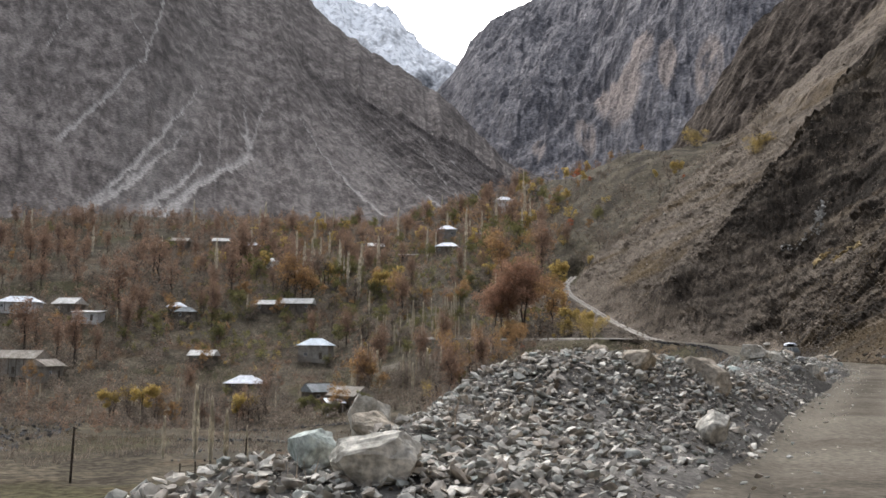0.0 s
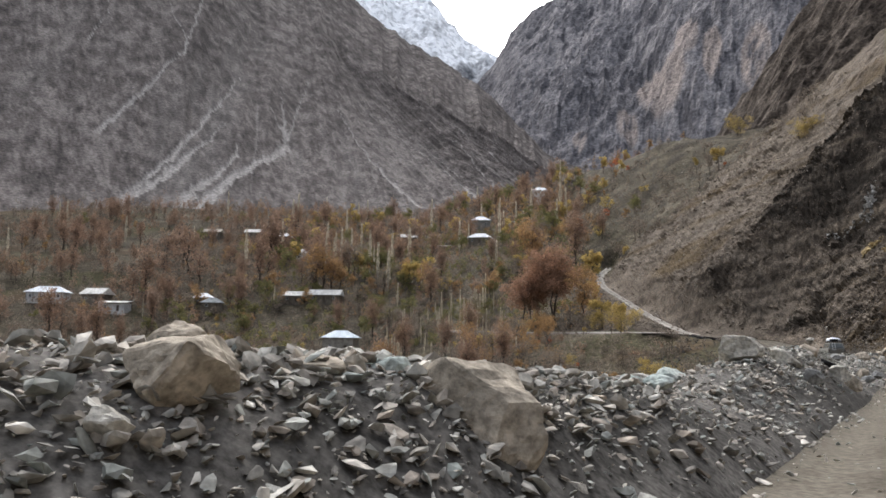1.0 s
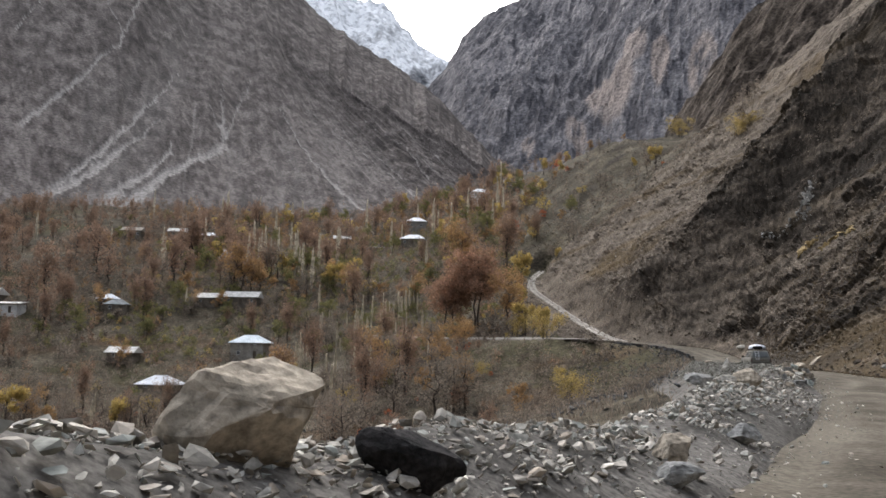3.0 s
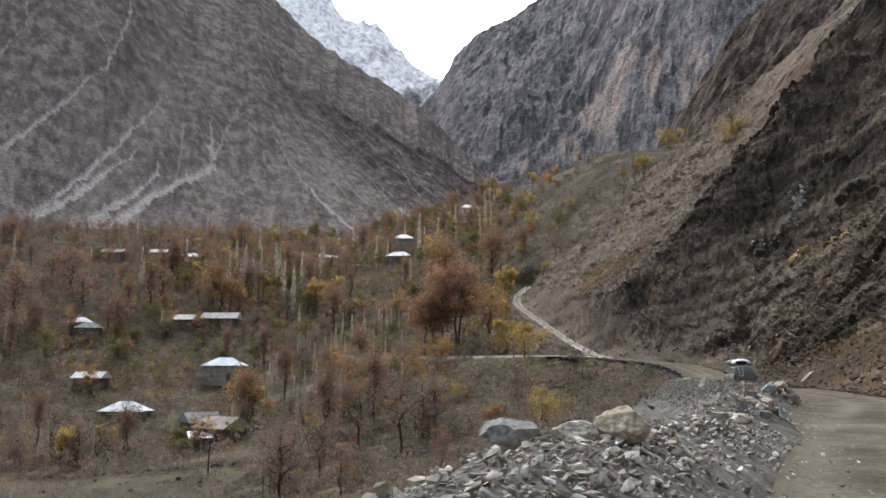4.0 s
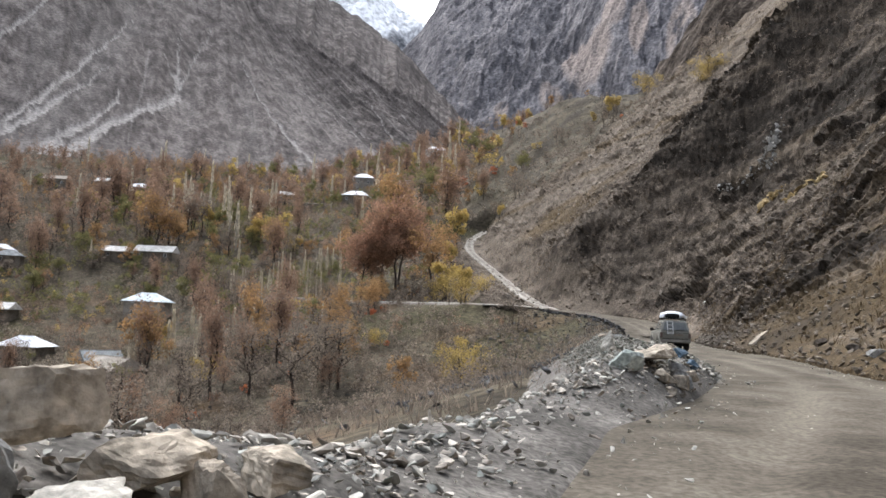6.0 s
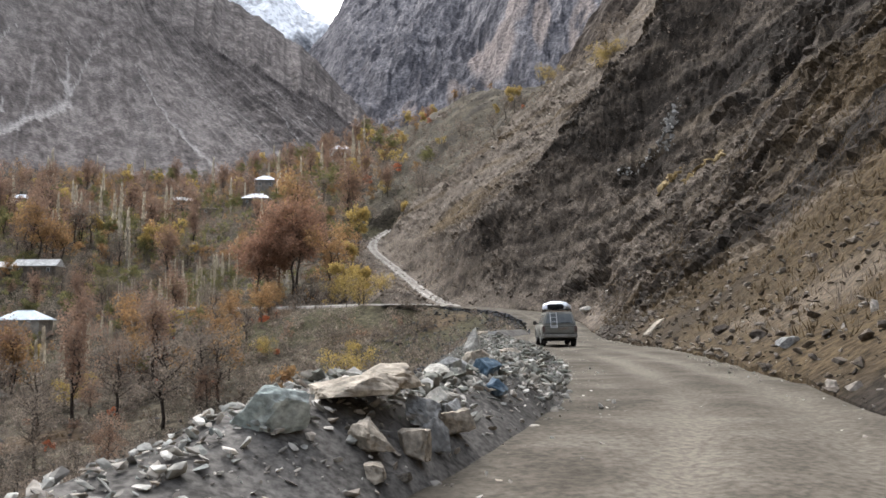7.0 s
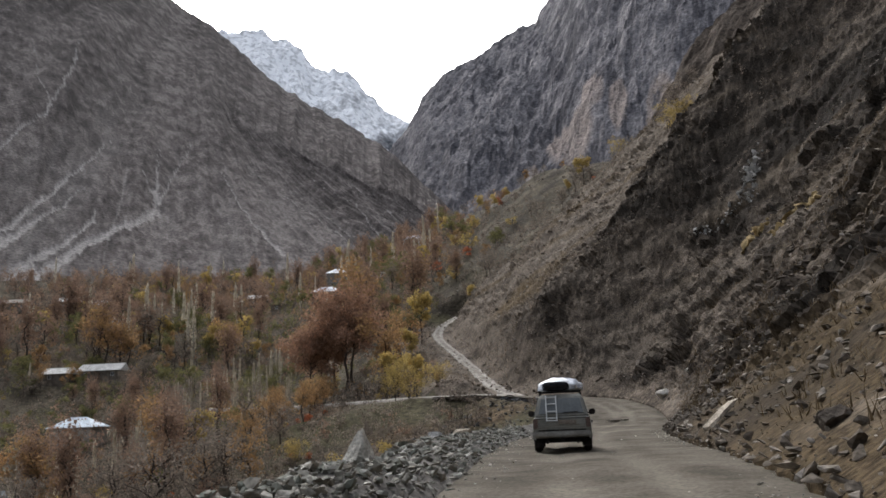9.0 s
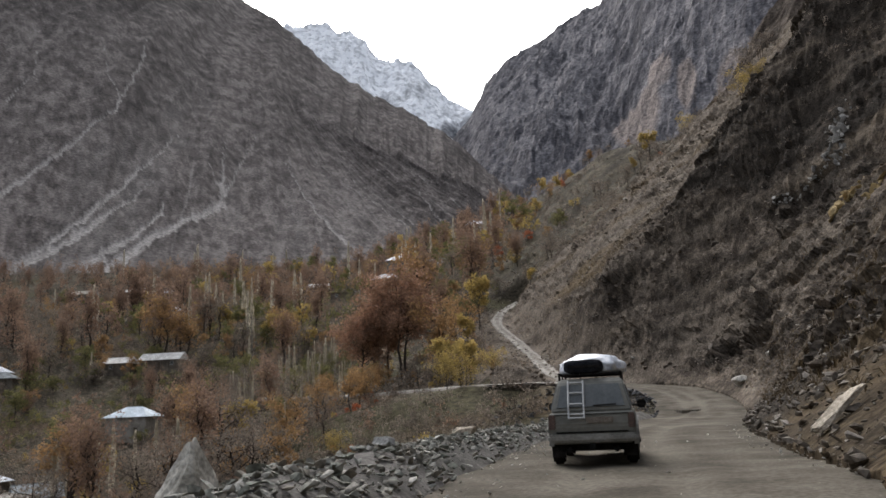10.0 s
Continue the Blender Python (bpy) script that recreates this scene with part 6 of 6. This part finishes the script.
# ---- the vehicle standing on the road ----
M.update({
    "paint": material("dusty_grey_green_car_paint", [(0.135, 0.132, 0.112), (0.17, 0.165, 0.14), (0.205, 0.197, 0.168)], 1.5, rough=0.5, bump=0.05, detail_scale=9, metal=0.1, fine=0.12, spec=0.4),
    # the glass colour is lightened to grey, standing in for mirrored sky
    "car_glass": material("dusty_sky_greyed_car_glass", [(0.085, 0.092, 0.092), (0.11, 0.117, 0.115), (0.135, 0.14, 0.135)], 2, rough=0.22, bump=0, spec=0.6, fine=0.1),
    "bumper": material("dusty_grey_bumper", [(0.21, 0.2, 0.178), (0.26, 0.25, 0.225), (0.3, 0.29, 0.262)], 2, rough=0.55, bump=0.1, fine=0.15),
    "rubber": material("black_rubber", [(0.015, 0.014, 0.013), (0.022, 0.02, 0.019), (0.035, 0.032, 0.029)], 6, rough=0.9, bump=0.3),
    "steel": material("pale_painted_steel", [(0.4, 0.4, 0.39), (0.5, 0.5, 0.49), (0.56, 0.56, 0.55)], 4, rough=0.4, bump=0, fine=0.1, spec=0.5),
    "wrap": material("white_plastic_sheet", [(0.3, 0.34, 0.42), (0.58, 0.61, 0.67), (0.78, 0.79, 0.81)], 4, rough=0.35, bump=0.5, detail_scale=14, spec=0.5, fine=0.15),
    "black_cloth": material("black_luggage_fabric", [(0.012, 0.013, 0.016), (0.02, 0.021, 0.025), (0.03, 0.031, 0.035)], 5, rough=0.7, bump=0.4),
    "lamp_red": material("dull_red_lens", [(0.08, 0.055, 0.048), (0.1, 0.065, 0.055), (0.12, 0.08, 0.068)], 6, rough=0.3, bump=0, spec=0.5),
    "plate": material("dusty_blank_plate", [(0.17, 0.145, 0.12), (0.2, 0.17, 0.14), (0.23, 0.2, 0.17)], 8, rough=0.6, bump=0),
    "underside": material("dark_chassis", [(0.01, 0.01, 0.01), (0.015, 0.015, 0.014), (0.022, 0.021, 0.02)], 4, rough=0.9, bump=0),
})


def loft(rings, bevel=0.0, cap=True):
    """A closed body through rings of (z, half width, rear y, front y)."""
    bm = bmesh.new()
    loops = []
    for z, hw, y0, y1 in rings:
        loops.append([bm.verts.new(p) for p in ((-hw, y0, z), (hw, y0, z), (hw, y1, z), (-hw, y1, z))])
    for a, b in zip(loops[:-1], loops[1:]):
        for i in range(4):
            bm.faces.new((a[i], a[(i + 1) % 4], b[(i + 1) % 4], b[i]))
    bm.faces.new(loops[0][::-1])
    bm.faces.new(loops[-1])
    if bevel:
        bmesh.ops.bevel(bm, geom=bm.edges[:], offset=bevel, segments=3, affect="EDGES", clamp_overlap=True)
    return bm


def quad_slab(pts, thick):
    """A thin panel through four corners, set proud along its normal."""
    p = [Vector(q) for q in pts]
    n = (p[1] - p[0]).cross(p[3] - p[0]).normalized() * thick
    bm = bmesh.new()
    a, b = [bm.verts.new(q) for q in p], [bm.verts.new(q + n) for q in p]
    bm.faces.new(a[::-1])
    bm.faces.new(b)
    for i in range(4):
        bm.faces.new((a[i], a[(i + 1) % 4], b[(i + 1) % 4], b[i]))
    return bm


def wheel(root, x, y):
    bm = bmesh.new()
    bmesh.ops.create_cone(bm, cap_ends=True, segments=28, radius1=0.36, radius2=0.36, depth=0.24, matrix=Matrix.Rotation(radians(90), 4, "Y"))
    bmesh.ops.bevel(bm, geom=[e for e in bm.edges if len(e.link_faces) == 2 and any(len(f.verts) > 4 for f in e.link_faces)], offset=0.045, segments=3, affect="EDGES")
    w = part("wheel", bm, M["rubber"], root)
    w.matrix_basis = pose(x, y, 0.36)
    bm = bmesh.new()
    bmesh.ops.create_cone(bm, cap_ends=True, segments=20, radius1=0.21, radius2=0.18, depth=0.03, matrix=Matrix.Translation((math.copysign(0.125, x), 0, 0)) @ Matrix.Rotation(radians(90 if x > 0 else -90), 4, "Y"))
    part("rim", bm, M["bumper"], w)


def estate_car(x, y, z, yaw):
    car = new("off_road_car")
    body = part("body", loft([(0.42, 0.78, -2.12, 2.1), (0.5, 0.83, -2.2, 2.2), (0.78, 0.855, -2.23, 2.25), (0.98, 0.84, -2.2, 2.22), (1.06, 0.8, -2.12, 2.05)], 0.035), M["paint"], car)
    part("cabin", loft([(1.04, 0.8, -2.14, 0.75), (1.1, 0.785, -2.12, 0.68), (1.6, 0.66, -1.86, 0.1), (1.7, 0.62, -1.76, 0.0)], 0.05), M["paint"], car)
    part("chassis", one_box(-0.62, 0.62, -1.95, 1.9, 0.28, 0.44), M["underside"], car)
    # tailgate glass, side glass, windscreen
    rear = part("rear_window", quad_slab([(-0.665, -2.112, 1.13), (0.665, -2.112, 1.13), (0.57, -1.885, 1.57), (-0.57, -1.885, 1.57)], 0.018), M["car_glass"], car)
    part("wiper", quad_slab([(0.05, -2.135, 1.145), (0.5, -2.135, 1.16), (0.5, -2.13, 1.18), (0.05, -2.13, 1.165)], 0.02), M["rubber"], rear)
    for sgn in (1, -1):
        for y0, y1, t0, t1 in ((-2.0, -1.2, -1.8, -1.2), (-1.12, -0.25, -1.12, -0.25), (-0.17, 0.52, -0.17, 0.06)):
            pts = [(sgn * 0.784, y0, 1.13), (sgn * 0.784, y1, 1.13), (sgn * 0.672, t1, 1.56), (sgn * 0.672, t0, 1.56)]
            part("side_window", quad_slab(pts if sgn > 0 else [pts[1], pts[0], pts[3], pts[2]], 0.015), M["car_glass"], car)
        m = part("wing_mirror", one_box(sgn * 0.99 - 0.1, sgn * 0.99 + 0.1, 0.42, 0.54, 1.06, 1.24, bevel=0.03), M["rubber"], car)
        part("mirror_stalk", one_box(min(sgn * 0.76, sgn * 0.9), max(sgn * 0.76, sgn * 0.9), 0.45, 0.5, 1.1, 1.14), M["rubber"], m)
        part("tail_light", one_box(sgn * 0.77 - 0.065, sgn * 0.77 + 0.065, -2.25, -2.17, 0.72, 1.0, bevel=0.015), M["lamp_red"], car)
        part("mudflap", one_box(sgn * 0.7 - 0.13, sgn * 0.7 + 0.13, -1.78, -1.76, 0.16, 0.42), M["rubber"], car)
        part("side_step", one_box(min(sgn * 0.8, sgn * 0.92), max(sgn * 0.8, sgn * 0.92), -0.75, 0.85, 0.36, 0.41, bevel=0.015), M["rubber"], car)
        for wy in (-1.35, 1.3):
            bm = bmesh.new()
            for k in range(11):
                a0, a1 = math.pi * k / 11, math.pi * (k + 1) / 11
                ring = []
                for a in (a0, a1):
                    for rad in (0.44, 0.5):
                        for dx in (0.79, 0.89):
                            ring.append(bm.verts.new((sgn * dx, wy + rad * math.cos(a), 0.38 + rad * math.sin(a))))
                i = ring
                for f in ((0, 1, 3, 2), (4, 6, 7, 5), (0, 4, 5, 1), (2, 3, 7, 6), (0, 2, 6, 4), (1, 5, 7, 3)):
                    bm.faces.new([i[j] for j in f])
            bmesh.ops.remove_doubles(bm, verts=bm.verts[:], dist=0.0005)
            bmesh.ops.recalc_face_normals(bm, faces=bm.faces)
            part("wheel_arch", bm, M["bumper"], car)
            wheel(car, sgn * 0.74, wy)
        part("headlight", one_box(sgn * 0.6 - 0.14, sgn * 0.6 + 0.14, 2.2, 2.26, 0.76, 0.92, bevel=0.02), M["steel"], car)
    part("windscreen", quad_slab([(0.66, 0.66, 1.14), (-0.66, 0.66, 1.14), (-0.58, 0.14, 1.57), (0.58, 0.14, 1.57)], 0.015), M["car_glass"], car)
    bmp = part("rear_bumper", one_box(-0.86, 0.86, -2.36, -2.1, 0.46, 0.62, bevel=0.045), M["bumper"], car)
    part("tow_bar", one_box(-0.05, 0.05, -2.4, -2.2, 0.34, 0.44), M["underside"], bmp)
    part("front_bumper", one_box(-0.86, 0.86, 2.12, 2.36, 0.44, 0.64, bevel=0.045), M["bumper"], car)
    part("tailgate_seam", one_box(-0.72, 0.72, -2.222, -2.19, 0.985, 1.0), M["underside"], body)
    part("tailgate_lip", one_box(-0.7, 0.7, -2.26, -2.19, 0.64, 0.665, bevel=0.008), M["underside"], body)
    part("number_plate", one_box(-0.1, 0.42, -2.255, -2.2, 0.82, 0.94, bevel=0.01), M["plate"], car)
    for sgn in (-1, 1):
        part("exhaust" if sgn > 0 else "spare_tank", one_box(sgn * 0.45 - 0.06, sgn * 0.45 + 0.06, -2.2, -1.7, 0.26, 0.36, bevel=0.03), M["underside"], car)
    # ladder on the tailgate
    lad = new("ladder")
    lad.parent = car
    for cx in (-0.43, -0.13):
        vs, fs = [], []
        tube(vs, fs, (cx, -2.3, 0.92), (cx, -2.2, 1.15), 0.02, 0.02, 8)
        tube(vs, fs, (cx, -2.2, 1.15), (cx, -1.9, 1.66), 0.02, 0.02, 8)
        mesh_object("rail", np.array(vs).tolist(), fs, M["steel"], lad)
    for hz, hy in ((0.93, -2.296), (1.0, -2.265), (1.2, -2.17), (1.42, -2.04), (1.62, -1.925)):
        vs, fs = [], []
        tube(vs, fs, (-0.43, hy, hz), (-0.13, hy, hz), 0.017, 0.017, 8)
        mesh_object("rung", np.array(vs).tolist(), fs, M["steel"], lad)
    # roof rack
    rack = new("roof_rack")
    rack.parent = car
    for cx in (-0.62, 0.62):
        part("side_rail", one_box(cx - 0.025, cx + 0.025, -1.72, 0.0, 1.78, 1.83, bevel=0.01), M["rubber"], rack)
        for cy in (-1.6, -0.85, -0.1):
            part("foot", one_box(cx - 0.02, cx + 0.02, cy - 0.03, cy + 0.03, 1.66, 1.79), M["rubber"], rack)
    for cy in (-1.68, -1.25, -0.82, -0.4, -0.04):
        part("crossbar", one_box(-0.6, 0.6, cy - 0.02, cy + 0.02, 1.775, 1.805), M["rubber"], rack)
    root_m = pose(x, y, z, 0, 0, yaw)
    car.matrix_basis = root_m
    tagged(car, "dusty grey-green off-road car with a rear ladder and loaded roof rack", "car")
    # luggage
    bm = bmesh.new()
    bmesh.ops.create_icosphere(bm, subdivisions=4, radius=1.0)
    for v in bm.verts:
        q = v.co
        q.z = max(q.z, -0.35)
        k = 1 + 0.12 * noise.noise(q * 2.3) + 0.09 * abs(noise.noise(q * 4.5)) + 0.05 * noise.noise(q * 9)
        sx = math.copysign(abs(q.x) ** 0.75, q.x)
        v.co = Vector((sx * 0.68 * k, q.y * 0.82 * k, q.z * 0.29 * k))
    me = bpy.data.meshes.new("roof_load")
    bm.to_mesh(me)
    bm.free()
    me.materials.append(M["wrap"])
    me.polygons.foreach_set("use_smooth", [True] * len(me.polygons))
    b = new("roof_load", me)
    b.matrix_basis = root_m @ pose(0.02, -0.75, 1.93)
    tagged(b, "luggage wrapped in white plastic sheet on the roof rack", "luggage")
    bag = new("duffel_bag")
    bm = bmesh.new()
    bmesh.ops.create_icosphere(bm, subdivisions=4, radius=1.0)
    for v in bm.verts:
        q = v.co.copy()
        k = 1 + 0.06 * noise.noise(q * 3) + 0.03 * noise.noise(q * 8)
        v.co = Vector([math.copysign(abs(c) ** 0.55, c) * h * k for c, h in zip(q, (0.4, 0.2, 0.14))]) + Vector((-0.12, 0, 0.14))
    part("bag_body", bm, M["black_cloth"], bag)
    part("strap", one_box(-0.44, 0.2, -0.225, -0.19, 0.12, 0.155), M["rubber"], bag)
    bag.matrix_basis = root_m @ pose(0, -1.56, 1.81)
    tagged(bag, "black fabric duffel bag at the back of the roof rack", "bag")
    return car


s, u = along(np.array([42.95]), np.array([99.4]))
estate_car(42.95, 99.4, float(road_z(s)[0]) - 0.02, -10.5)

# ---- muddy puddles on the road ----
M["puddle"] = material("muddy_water", [(0.13, 0.115, 0.095), (0.16, 0.144, 0.12), (0.19, 0.172, 0.146)], 0.8, rough=0.12, bump=0, spec=0.5, fine=0.1)
for x, y, w, d in ((57.3, 150.1, 1.0, 2.4), (35.9, 71.8, 0.3, 0.5)):
    bm = bmesh.new()
    ring = []
    for k in range(28):
        a = 6.2832 * k / 28
        q = 1 + 0.3 * math.sin(2 * a + x) + 0.15 * math.sin(5 * a + y)
        ring.append(bm.verts.new((w * q * math.cos(a), d * q * math.sin(a), 0)))
    bm.faces.new(ring)
    ext = bmesh.ops.extrude_face_region(bm, geom=bm.faces[:])
    bmesh.ops.translate(bm, verts=[v for v in ext["geom"] if isinstance(v, bmesh.types.BMVert)], vec=(0, 0, -0.2))
    me = bpy.data.meshes.new("puddle")
    bm.to_mesh(me)
    bm.free()
    me.materials.append(M["puddle"])
    ob = new("puddle", me)
    ps, _ = along(np.array([x]), np.array([y]))
    ob.matrix_basis = pose(x, y, float(road_z(ps)[0]) - 0.02, 0, 0, -15)
    tagged(ob, "shallow muddy puddle on the dirt road", "puddle", "puddles on the road")

# ---- single stones picked out of the rubble ----
r = np.random.default_rng(91)
meshes = []
for k, (v, f) in enumerate(SHAPES):
    me = bpy.data.meshes.new("stone")
    me.from_pydata(v.tolist(), [], f.tolist())
    me.materials.append(M["stone"])
    meshes.append(me)
s = r.uniform(2, 108, 520)
d = r.uniform(0.35, 2.6, 520)
keep = np.argsort(r.random(520))[:300]
x, y, z = bank_place(s[keep], d[keep])
for i in range(300):
    ob = new("stone", meshes[i % 12])
    size = (0.09 + 0.13 * r.random() ** 2) * (1.0 if s[keep][i] < 75 else 0.7)
    ob.matrix_basis = Matrix.LocRotScale((x[i], y[i], z[i] + 0.05 * size), Euler((r.normal() * 0.4, r.normal() * 0.4, r.random() * 6.28)), (size, size, size))
    ob.parent = bank
